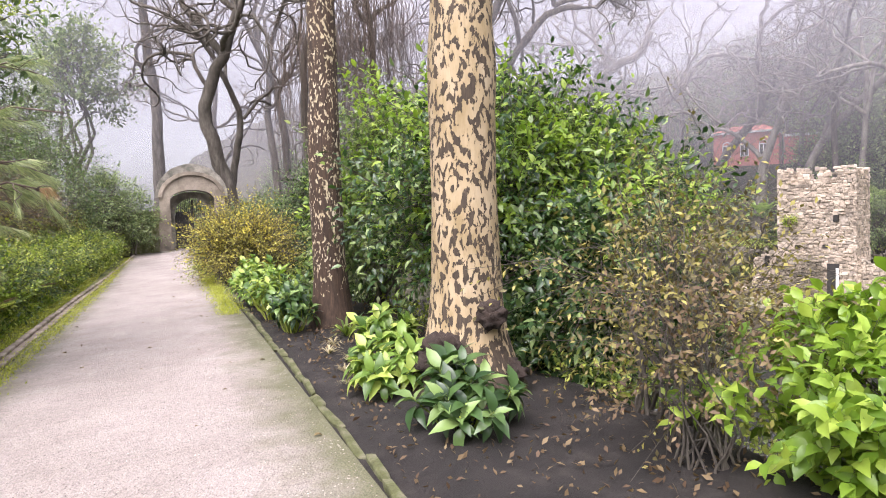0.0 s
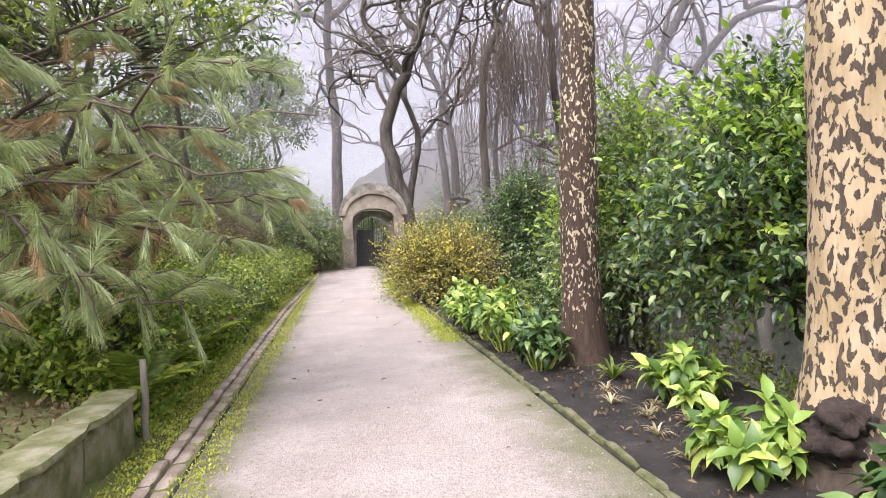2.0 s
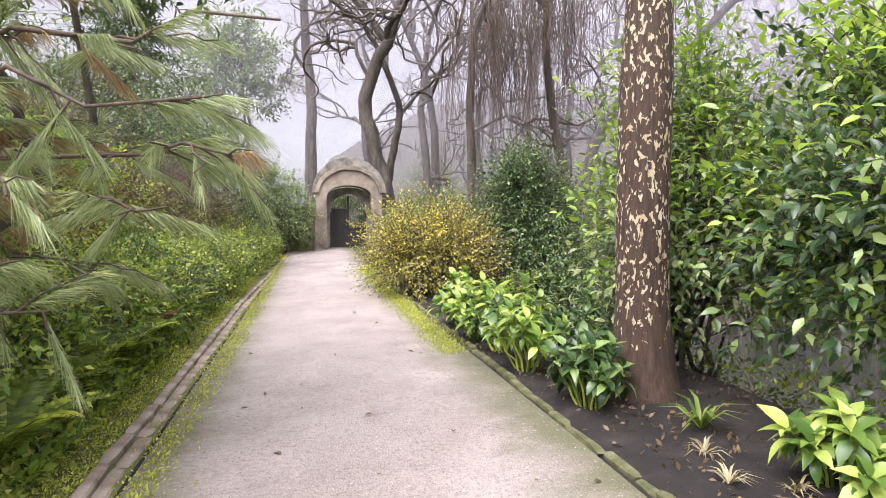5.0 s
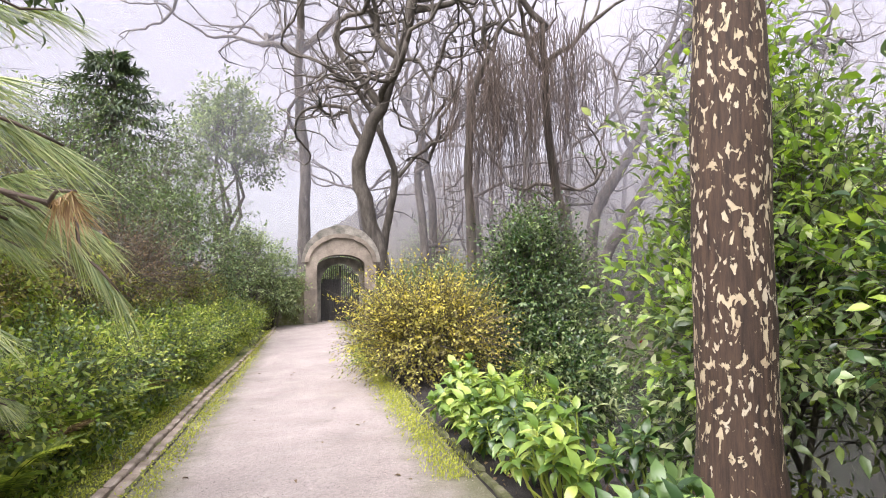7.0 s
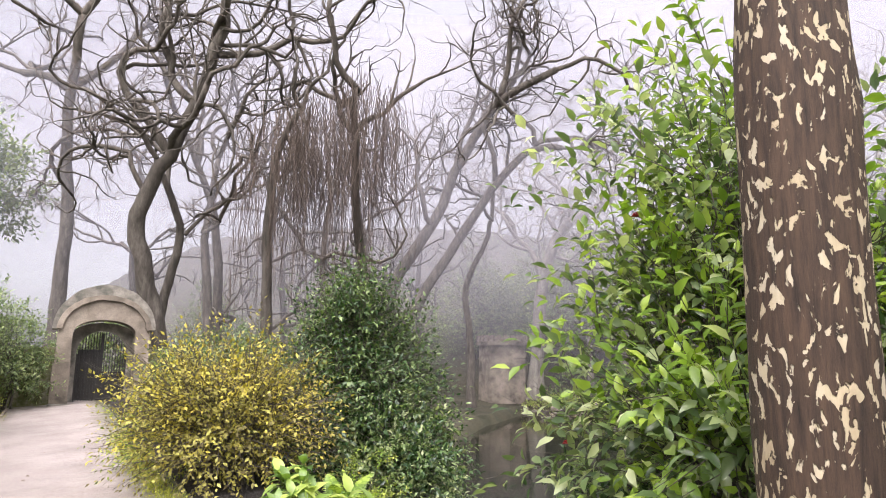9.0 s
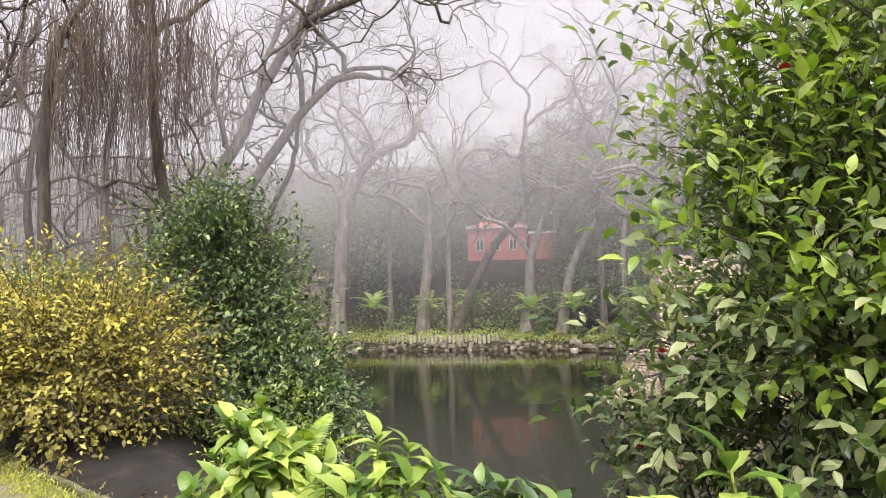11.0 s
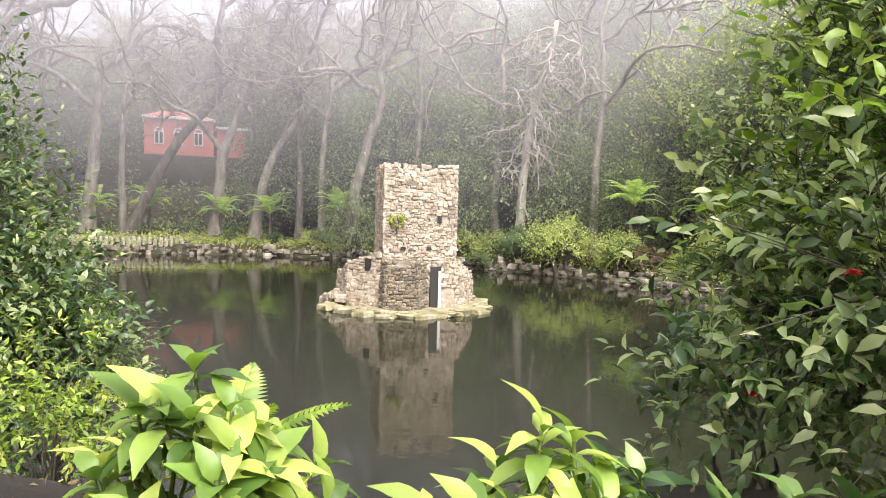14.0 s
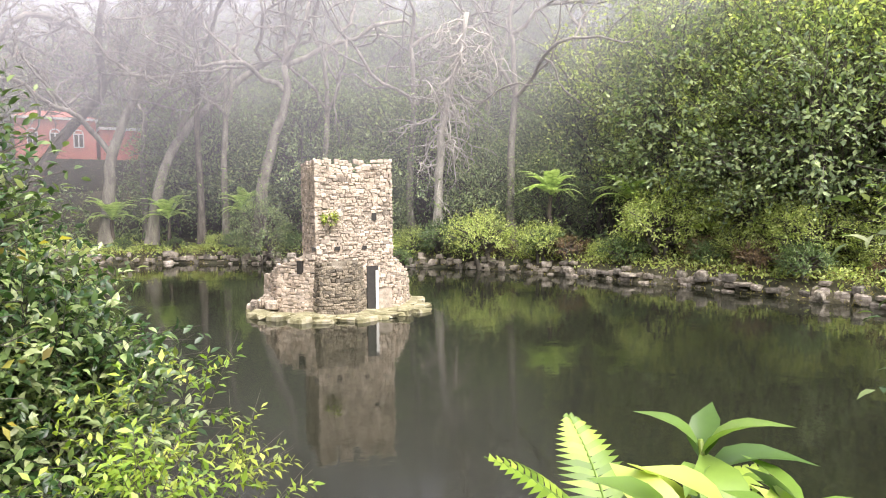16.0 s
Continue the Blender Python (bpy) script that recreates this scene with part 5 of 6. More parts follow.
# loose grit on the path
rng = np.random.default_rng(88)
n_ = 14000
pv_, pu_ = rng.uniform(-3.0, -0.05, n_), 1.0 + 15 * rng.uniform(0, 1, n_) ** 1.4
oct_v = np.array([(1, 0, 0), (-1, 0, 0), (0, 1, 0), (0, -1, 0), (0, 0, 0.7), (0, 0, -0.7)])
oct_f = [(0, 2, 4), (2, 1, 4), (1, 3, 4), (3, 0, 4)]
bd = Build()
ah = rng.normal(size=(n_, 3)) * np.array([1, 1, 0.15])
leaves_into(bd, (oct_v, oct_f), np.stack([pv_, pu_, land(pv_, pu_) + 0.014 + 0.006 * np.sin(pv_ * 2.7 + pu_ * 0.8)], 1), ah, np.tile([0, 0, 1.0], (n_, 1)), rng.uniform(0.003, 0.0085, n_))
thing("grit", 0, 0, 0, label="loose pale grit strewn over the path", category="gravel", kind="stuff", mesh=bd.mesh("grit", "pebble", False))

# strap-leaved plants in the bed
STRAW = leaf_shape(0.22, 0.022, 0.3, 0.4)
for i, (v_, u_, mt) in enumerate([(0.45, 7.2, "straw"), (0.62, 7.7, "straw"), (0.5, 8.2, "straw"), (0.8, 8.0, "straw"), (0.38, 6.6, "straw"), (0.66, 8.7, "straw"), (0.85, 7.4, "straw"), (0.55, 6.2, "straw"), (0.72, 6.55, "fern"), (0.42, 10.3, "fern"), (0.95, 9.2, "fern")]):
    bd = Build()
    n_ = 22
    a = rng.uniform(0, 2 * math.pi, n_)
    ah = np.stack([np.cos(a), np.sin(a), rng.uniform(0.35, 1.6, n_)], 1)
    leaves_into(bd, STRAW, np.zeros((n_, 3)), ah, np.tile([0, 0, 1.0], (n_, 1)), rng.uniform(0.6, 1.1, n_) * (1.6 if mt == "fern" else 0.8))
    thing("strap_plant", v_, u_, 0.04, label="pale straw-coloured tuft in dark soil" if mt == "straw" else "tuft of narrow green strap leaves", category="plant", group="tufts in the bed", mesh=bd.mesh("strap_plant", mt))

# hedge mounds on the bank
H1 = leafy("hedge_shrub", -4.5, 10.2, 0.0, (0.75, 1.1, 1.15), 90, 60, leaf_small(0.085, 0.042), "ivy", "rounded green hedge growth on the bank", seed=301, droop=1.3, young="camellia_young", group="hedge along the bank", twig_r=0.01, reach=1.5, on=10)
H2 = leafy("hedge_shrub", -4.6, 12.0, 0.1, (0.8, 1.2, 1.3), 90, 60, leaf_small(0.075, 0.04), "laurel", "darker green hedge growth on the bank", seed=302, droop=1.3, young="ivy", group="hedge along the bank", twig_r=0.01, reach=1.5, on=10)
H3 = leafy("hedge_shrub", -5.6, 13.2, 0.5, (0.95, 1.2, 1.35), 90, 55, leaf_small(0.1, 0.045), "ivy", "yellow-green hedge growth on the bank", seed=303, droop=1.3, young="olive", group="hedge along the bank", twig_r=0.01, reach=1.5, on=10)
for i in range(17):
    u_ = 13.4 + i * 1.28
    v_ = -4.45 - 0.12 * (i % 3) + 0.4 * float(step01(18, 34, u_))
    copy_thing((H1, H2)[i % 2], BASE @ pose(v_, u_, float(land(v_, u_)) - 0.15, 0, 0, i * 97))
    if i % 2 == 0:
        copy_thing(H3, BASE @ pose(v_ - 1.25, u_ + 0.6, float(land(v_ - 1.25, u_)) - 0.1, 0, 0, i * 61))

# camellia flowers
for v_, u_, z_ in ((1.4, 11.5, 2.6), (1.4, 12.2, 1.2), (1.35, 11.2, 1.5), (1.7, 12.5, 0.6)):
    bd = Build()
    for k in range(3):
        n_ = 5 + k
        a = np.arange(n_) * 2 * math.pi / n_ + k
        ah = np.stack([np.cos(a), np.sin(a), np.full(n_, 0.3 + 0.6 * (2 - k))], 1)
        leaves_into(bd, leaf_shape(0.035, 0.035, 0.3, 0.1), np.zeros((n_, 3)), ah, np.tile([0, 0, 1.0], (n_, 1)), np.ones(n_))
    thing("camellia_flower", v_, u_, z_, label="small red camellia flower among glossy leaves", category="flower", group="camellia flowers", mesh=bd.mesh("camellia_flower", "petal"))

# fallen leaves on the path
rng = np.random.default_rng(77)
lf = Build()
lf.add(*leaf_shape(0.075, 0.035, 0.35, 0.2))
lfm = lf.mesh("fallen_leaf", "rust")
for i in range(46):
    v_, u_ = rng.uniform(-2.9, -0.2), rng.uniform(2.5, 26)
    ob = thing("fallen_leaf", v_, u_, float(land(v_, u_)) + 0.022, rng.uniform(0, 360), "curled dry brown leaf on the gravel", "leaf", "fallen leaves", mesh=lfm)
    ob.scale = (rng.uniform(0.5, 1.1),) * 3

# ---- left bank: pine, overhanging evergreen, shrubs ----
def pine(v, u, z):
    global rng
    rng = np.random.default_rng(101)
    t = thing("pine_tree", v, u, z, label="pine with long drooping green and rusty needles over a low wall", category="tree")
    tr = Build()
    tube_into(tr, wander((0, 0, -0.3), (-0.4, 0.2, 7.5), 9, 0.03), np.linspace(0.2, 0.09, 9), 10, 0.08)
    part("trunk", tr.mesh("trunk", "bark"), t)
    green, dry = Build(), Build()
    tips = [(3.9, -1.2, 2.9), (3.5, -1.6, 2.35), (3.0, -1.0, 1.75), (2.5, -1.9, 1.35), (2.5, -2.2, 2.75), (2.0, -2.6, 1.9), (3.4, -0.4, 3.5), (2.6, -1.4, 3.9), (1.6, -2.4, 3.3), (1.4, -2.8, 1.2), (3.0, 0.4, 2.2), (2.4, 0.9, 1.3), (1.0, -3.2, 2.4), (1.2, -2.2, 4.4), (2.9, 0.3, 4.3), (2.7, -1.5, 1.2), (2.4, -2.8, 1.5), (3.6, -0.9, 2.1), (2.2, -2.0, 2.2), (1.7, -3.4, 2.9), (2.0, -3.3, 2.3), (2.7, -2.0, 1.8), (3.3, -1.9, 3.2)]
    for k_, tip in enumerate(tips):
        br = Build()
        start = np.array([0.0, 0.0, tip[2] * 0.7 + 0.3])
        line = wander(start, tip, 9, 0.035)
        line[:, 2] += 0.25 * np.sin(np.linspace(0, math.pi, 9))
        tube_into(br, line, np.linspace(0.035, 0.008, 9), 6)
        for s in range(16):
            f = rng.uniform(0.3, 1.0)
            i0 = min(int(f * 8), 7)
            p = line[i0] + (line[i0 + 1] - line[i0]) * (f * 8 - i0)
            way = unit(line[min(i0 + 1, 8)] - line[i0])
            sd = unit(way * 0.8 + rng.normal(size=3) * np.array([0.7, 0.7, 0.45]) + np.array([0, 0, -0.1]))
            ln = rng.uniform(0.25, 0.7) * (1.15 - 0.6 * f) + 0.12
            q = wander(p, p + sd * ln, 5, 0.06)
            tube_into(br, q, np.linspace(0.009, 0.004, 5), 4)
            n_ = 150
            tt = rng.uniform(0.15, 1.0, n_)
            base_p = p + (q[-1] - p) * tt[:, None]
            around = ball(n_)
            ah = unit(sd * 1.0 + around * 0.55 + np.array([0, 0, -0.62]))
            dead = rng.uniform() < (0.5 if f < 0.6 else 0.14)
            leaves_into(dry if dead else green, needle_shape(0.26, 0.006), base_p, ah, around, rng.uniform(0.7, 1.15, n_))
        part("bough", br.mesh("bough", "twig"), t)
    part("needles", green.mesh("needles", "needle", False), t, label="long soft green needles")
    part("dry_needles", dry.mesh("dry_needles", "needle_dry", False), t, label="rusty dead needles")


pine(-6.0, 10.1, -0.1)
LONG = leaf_shape(0.13, 0.045, 0.2, 0.25)
leafy("evergreen_tree", -4.6, 10.5, 3.0, (2.1, 1.3, 2.0), 120, 48, LONG, "laurel", "dark overhanging evergreen with long hanging leaves", "tree", 42, stems=4, twig_r=0.035, young="ivy", drop=2.9)
leafy("evergreen_tree", -6.3, 7.6, 3.0, (1.5, 1.7, 2.6), 110, 50, LONG, "laurel", "dark overhanging evergreen with long hanging leaves", "tree", 46, stems=4, twig_r=0.03, young="ivy", drop=2.9)
leafy("evergreen_tree", -8.5, 13.0, 1.8, (2.5, 3.0, 5.5), 150, 60, leaf_small(0.15, 0.07), "forest", "dense dark evergreen behind the bank", "tree", 47, stems=4, twig_r=0.05)
leafy("bank_shrub", -6.2, 15.2, 1.2, (1.5, 1.9, 1.7), 130, 60, leaf_small(0.1, 0.045), "ivy", "green and yellow shrub on the bank", seed=43, young="camellia_young")
leafy("brown_shrub", -5.3, 20.5, 0.9, (1.15, 1.5, 1.9), 150, 60, leaf_small(0.055, 0.025), "rust", "rusty brown twiggy shrub on the bank", seed=44, stems=40, twig_r=0.012, reach=1.8, on=10)
leafy("brown_shrub", -6.8, 18.0, 1.4, (1.2, 1.5, 2.2), 110, 50, leaf_small(0.06, 0.028), "olive", "thin olive-brown shrub on the bank", seed=48, stems=30, twig_r=0.012, reach=1.8, on=10)
for i, (v_, u_, sz) in enumerate([(-7.6, 24.0, (2.2, 2.5, 4.6)), (-5.4, 27.5, (1.6, 2.5, 3.9)), (-6.8, 32.0, (2.4, 2.6, 5.4)), (-3.9, 33.8, (1.2, 1.5, 4.0)), (-10.5, 19.5, (2.6, 3.0, 5.0))]):
    leafy("evergreen_shrub", v_, u_, float(land(v_, u_)) - 0.1, sz, 150, 55, leaf_small(0.12, 0.055), "forest" if i in (3, 4) else "laurel", "grey-green evergreen shrub rising behind the bank", seed=120 + i, twig_r=0.03)


def conifer(v, u, z, height, width, seed, label):
    """A dark conifer with flat tiers of boughs."""
    global rng
    rng = np.random.default_rng(seed)
    t = thing("conifer", v, u, z, label=label, category="tree")
    tr, fo = Build(), Build()
    tube_into(tr, [(0, 0, -1), (0.1, 0, height * 0.5), (0, 0, height)], [0.3, 0.2, 0.03], 8)
    for k_ in range(70):
        zz = height * (0.25 + 0.75 * k_ / 70)
        ln = width * min(1.0, 1.25 * (1.02 - k_ / 70)) ** 0.7 * rng.uniform(0.6, 1.1)
        a = k_ * 2.4 + rng.uniform(-.3, .3)
        tip = np.array([math.cos(a) * ln, math.sin(a) * ln, zz - ln * 0.12])
        tube_into(tr, [(0, 0, zz), tip], [0.04, 0.01], 4)
        n_ = 150
        f = rng.uniform(0.2, 1, n_)
        pos = np.array([0, 0, zz]) + (tip - np.array([0, 0, zz])) * f[:, None] + rng.normal(size=(n_, 3)) * np.array([.25, .25, .1]) * ln * 0.5
        leaves_into(fo, leaf_small(0.4, 0.1), pos, unit(np.array([math.cos(a), math.sin(a), -0.3]) + rng.normal(size=(n_, 3)) * 0.6), np.tile([0, 0, 1.0], (n_, 1)), rng.uniform(.6, 1.2, n_))
    part("trunk", tr.mesh("trunk", "bark"), t)
    part("foliage", fo.mesh("foliage", "conifer"), t)


conifer(-9.6, 36.5, 2.5, 9.3, 5.0, 131, "dark spreading conifer above the bank")
conifer(-17.0, 33.0, 3.0, 11.0, 3.6, 132, "dark conifer fading into mist")
leafy("eucalyptus", -7.6, 60.0, 8.0, (3.2, 3.2, 9.0), 70, 70, leaf_small(0.45, 0.2), "forest", "tall airy tree dim in the mist", "tree", 133, stems=6, twig_r=0.12, drop=8)

# ---- bare trees round the pond ----
def foot(line, drop):
    return [(line[0][0], line[0][1], line[0][2] - drop)] + list(line)


bare_tree(2.05, 38.4, 2.9, foot([(0, 0, 0), (-.8, -.1, 2.1), (-1.4, -.3, 4.2), (-1.1, -.5, 5.6), (-.3, -1, 7.2), (.4, -1.8, 9.3), (1, -2.7, 11.2), (1.1, -4, 13.8)], 2.9), 0.42, [(5, (-1, 0, 1), 4.5, .16), (5, (-.6, .4, 1.2), 5, .2), (6, (1, 0, .9), 5, .18), (6, (-.8, 0, 1), 5, .18), (7, (1, .3, .8), 5, .16), (8, (.2, 0, 1), 5, .16), (4, (-1, .2, .8), 4, .12)], "bark", "leaning bare tree with a forked dark trunk behind the gate", 4, 0.7, 51)
bare_tree(1.9, 40.0, 3.0, foot([(0, 0, 0), (.4, -.2, 1.9), (.9, -.6, 4.2), (.1, -.8, 6), (-.5, -1.1, 7.3)], 3), 0.26, [(4, (.6, 0, 1), 4, .12), (5, (-.5, 0, 1), 4, .12), (3, (1, 0, .6), 3, .1)], "bark", "second crooked bare trunk behind the gate", 3, 0.7, 52)
bare_tree(-1.9, 54.0, 4.3, foot([(0, 0, 0), (.1, -.3, 3), (.1, -1, 7.5), (-.5, -2.5, 13), (-.1, -4, 17)], 4.5), 0.5, [(4, (1, 0, 1), 7, .25), (4, (-1, 0, .8), 7, .25), (5, (.2, .2, 1), 7, .25), (5, (-.7, -.2, .9), 7, .22), (3, (-1, 0, .5), 5, .15)], "bark", "tall straight bare tree in the mist", 4, 0.6, 53)
bare_tree(8.4, 60.0, 5.0, foot([(0, 0, 0), (-.3, -.5, 5), (-1, -1, 8), (-2.3, -1.5, 11), (-4, -2, 14)], 5.5), 0.4, [(4, (-.3, 0, 1), 6, .2), (5, (-1, 0, 1), 6, .2), (3, (1, 0, .8), 6, .18), (4, (.5, 0, 1), 6, .2)], "bark", "leaning bare tree fading into mist", 3, 0.6, 54)
bare_tree(18.0, 51.8, 3.6, foot([(0, 0, 0), (.4, -.5, 4), (2.7, -2.3, 7.5), (3.5, -3.9, 11.7), (4.5, -5.3, 14), (5.3, -6.9, 16.3), (8, -9.6, 17.7)], 5.6), 0.5, [(4, (-.3, 0, 1), 6, .2), (5, (1, -.4, .8), 7, .22), (6, (-.2, .3, 1), 6, .2), (7, (1, -1, .3), 6, .16), (3, (-.8, 0, 1), 6, .2), (6, (1, .2, 1), 6, .18)], "bark", "broad leaning bare tree with winding limbs by the pond", 4, 0.8, 55)
bare_tree(18.8, 51.4, 3.8, foot([(0, 0, 0), (1.4, -.8, 2.4), (3.6, -2.7, 6.7), (5.2, -4.7, 10.5), (7, -6.9, 12.9), (8.6, -7.9, 12.6)], 5.8), 0.45, [(4, (-.2, 0, 1), 6, .2), (5, (1, -.6, .4), 6, .18), (5, (.2, -.6, 1), 6, .18), (6, (1, -1, -.2), 4, .12), (3, (1, .5, .2), 4, .12)], "bark", "leaning bare limb of a pondside tree", 4, 0.8, 56)
bare_tree(25.6, 52.5, 4.5, foot([(0, 0, 0), (-.8, .2, 3), (.5, -1.1, 5.9), (.8, -1.8, 8), (.5, -2.4, 10.5)], 6), 0.3, [(4, (-.5, 0, 1), 5, .15), (5, (.5, 0, 1), 5, .15)], "bark", "crooked thin bare tree by the pond", 3, 0.8, 57)
FT = "pale bare plane tree on the far bank"
bare_tree(36.2, 58.6, -1.4, [(0, 0, 0), (.2, -.2, 5.1), (.2, -.7, 10.2), (1, -2.3, 13.8), (1.6, -3.1, 14.9), (3.8, -5.6, 16), (3.9, -6.4, 17.7)], 0.6, [(2, (-.7, 0, 1), 7, .28), (3, (0, .3, 1), 6, .2), (5, (.5, -.5, 1), 5, .16), (4, (-.3, 0, 1), 6, .18), (2, (1, -1, .5), 5, .15)], "bark_pale", FT, 4, 0.8, 58, k=1.08)
bare_tree(42.6, 54.2, -1.4, [(0, 0, 0), (.2, -.2, 4.8), (.3, -.8, 8.8), (0, -1.1, 11.5)], 0.5, [(2, (-.3, 1, .8), 7, .22), (3, (.2, -1, 1), 8, .25), (3, (-.2, .6, 1), 7, .22), (3, (0, 0, 1), 6, .2)], "bark_pale", FT, 4, 0.75, 61, k=1.1)
bare_tree(43.4, 50.8, -1.4, [(0, 0, 0), (.5, -.5, 2.2), (1.5, -2.1, 5.9), (2.7, -4.2, 8.6), (2.9, -4.8, 9.7), (2.3, -4.5, 11.4), (2, -5.3, 14.5)], 0.38, [(6, (-.3, .5, 1), 5, .15), (6, (.2, -.7, 1), 5, .15), (3, (0, .9, .6), 5, .14), (4, (0, -1, .6), 3, .1)], "bark", FT, 4, 0.75, 62, k=1.23)
bare_tree(45.6, 44.6, -1.4, [(0, 0, 0), (.1, -.1, 2.8), (.1, -.4, 5.9), (.6, -1.7, 9), (.8, -3.5, 13.2)], 0.45, [(2, (-.3, .8, 1), 5, .2), (3, (.2, .8, 1), 6, .2), (4, (.2, -.5, 1), 5, .18), (3, (-.2, -1, .8), 5, .16)], "bark_pale", FT, 4, 0.75, 63, k=1.13)
bare_tree(46.0, 41.4, -1.4, [(0, 0, 0), (.3, -.5, 4.2), (.7, -1.7, 6.8), (1.5, -3.7, 8.9), (2.3, -6.6, 11.4), (2.8, -8.8, 12.5)], 0.34, [(2, (0, .3, 1), 6, .18), (3, (0, .2, 1), 6, .16), (4, (0, -.3, 1), 5, .14), (5, (.2, -1, .5), 5, .13), (5, (0, .2, 1), 4, .1)], "bark_pale", FT, 4, 0.75, 64, k=1.18)
bare_tree(46.0, 37.5, -1.4, [(0, 0, 0), (0, 0, 4.4), (-.5, -.1, 9), (-.7, -.9, 11.7)], 0.24, [(2, (0, .8, 1), 5, .12), (3, (0, -.4, 1), 5, .13), (2, (0, -.8, 1), 4, .1)], "bark", FT, 4, 0.7, 65, k=1.19)
bare_tree(45.8, 33.2, -1.4, [(0, 0, 0), (.1, -.3, 4.1), (.3, -1.2, 6.7), (.2, -2.1, 9.2), (-.1, -2, 10.9)], 0.4, [(3, (0, .8, 1), 6, .18), (4, (.2, -1, .6), 8, .18), (4, (0, .2, 1), 6, .16), (4, (-.2, -.4, 1), 5, .14)], "bark_pale", FT, 4, 0.75, 66, k=1.15)
for i, (v_, u_) in enumerate([(47, 36), (49, 29), (46, 22), (50, 44), (44, 52), (52, 17), (44, 60), (48, 10), (43, 15)]):
    bare_tree(v_, u_, float(land(v_, u_)) - 0.3, [(0, 0, 0), (.2, .3, 5), (-.2, -.3, 10), (.1, 0, 14)], 0.3, [(2, (0, .8, 1), 6, .15), (3, (0, -.5, 1), 6, .15), (3, (.3, .4, 1), 5, .14), (2, (-.3, -.9, .9), 6, .14)], "bark_pale", "slim bare tree on the wooded slope", 3, 0.6, 170 + i)


def weeping(v, u, z, seed, trunk, radius, limbs, hang, label):
    t = bare_tree(v, u, z, trunk, radius, limbs, "bark", label, 2, 0.8, seed)
    tw = Build()
    for k_ in range(hang):
        a = rng.uniform(0, 2 * math.pi)
        r_ = rng.uniform(0.2, 3.2)
        top_z = trunk[-1][2] + rng.uniform(-1.0, 0.6) - 0.12 * r_ ** 2.2
        p = np.array([trunk[-1][0] + r_ * math.cos(a), trunk[-1][1] + r_ * math.sin(a), top_z])
        ln = rng.uniform(1.2, 7.5)
        st = [p]
        sway = rng.normal(size=2) * 0.04
        for s in range(7):
            st.append(st[-1] + np.array([sway[0] + rng.normal() * 0.12, sway[1] + rng.normal() * 0.12, -ln / 7]))
        tube_into(tw, st, np.linspace(0.015, 0.006, 8), 3)
        for s in range(3):
            i0 = rng.integers(1, 6)
            q = [st[i0], st[i0] + np.array([rng.normal() * .12, rng.normal() * .12, -ln * .15]), st[i0] + np.array([rng.normal() * .2, rng.normal() * .2, -ln * .38])]
            tube_into(tw, q, [0.01, 0.008, 0.005], 3)
    part("hanging_twigs", tw.mesh("hanging_twigs", "twig"), t, label="curtain of thin hanging twigs")


weeping(5.7, 36.2, 2.7, 81, foot([(0, 0, 0), (-.2, -.3, 3.6), (-.3, -.9, 6.6), (-.1, -1.5, 8.2), (.5, -2.1, 9.2)], 2.6), 0.26, [(4, (1, -.2, -.1), 2.5, .12), (5, (-.6, 0, .3), 2, .1), (5, (.6, .3, .6), 2, .1)], 230, "weeping bare tree with curtains of thin twigs")
weeping(10.7, 36.4, 2.9, 82, foot([(0, 0, 0), (-.6, 0, 2.3), (-1.3, -.2, 5.6), (-1.7, -1, 8.8), (-2, -1.6, 10.7)], 3.5), 0.3, [(4, (-1, 0, .5), 3.5, .14), (5, (-.6, 0, 1), 4, .16), (5, (1, -.3, .7), 4, .15), (4, (1, 0, .8), 4, .14), (2, (1, .3, .8), 3, .12)], 230, "dark twisted weeping tree with hanging twigs")


def dead_tree(v, u, z):
    """A bleached leaning trunk hung with brittle drooping branches."""
    t = bare_tree(v, u, z, [(0, 0, 0), (.1, -.1, 3.8), (-.2, -.5, 8.4), (-.6, -1.5, 11.5), (-1.3, -2.2, 14.6)], 0.33, [], "bark_white", "bleached dead tree with brittle drooping branches", 2, 0.7, 83)
    for k_ in range(56):
        f = rng.uniform(1.2, 4.0)
        i0 = int(min(f, 3))
        tr = [(0, 0, 0), (.1, -.1, 3.8), (-.2, -.5, 8.4), (-.6, -1.5, 11.5), (-1.3, -2.2, 14.6)]
        p = np.array(tr[i0]) + (np.array(tr[i0 + 1]) - np.array(tr[i0])) * (f - i0)
        a = rng.uniform(0, 2 * math.pi)
        bd_, fine_ = Build(), Build()
        grow_into(bd_, bd_, p, (math.cos(a), math.sin(a), -0.15), rng.uniform(1.4, 3.2), 0.07, 2, 0.8, -0.35, 3, 0.9, 5)
        part("branch", bd_.mesh("branch", "bark_white"), t)


dead_tree(43.4, 20.0, -1.3)

for i, (v_, u_) in enumerate([(6, 52), (13, 50), (12, 60), (20, 60), (26, 62), (16, 70), (3, 66), (24, 72)]):
    bare_tree(v_, u_, float(land(v_, u_)) - 0.5, [(0, 0, 0), (.4, .3, 5), (-.4, -.3, 10), (.3, 0, 15)], 0.36, [(1, (1, .8, 1), 6, .15), (2, (-1, .8, 1), 7, .16), (3, (.5, -.5, 1), 7, .16), (3, (-.6, .4, 1), 6, .15), (2, (.8, -.9, .7), 6, .14)], "bark", "crooked bare tree fading into the mist", 3, 0.8, 270 + i)

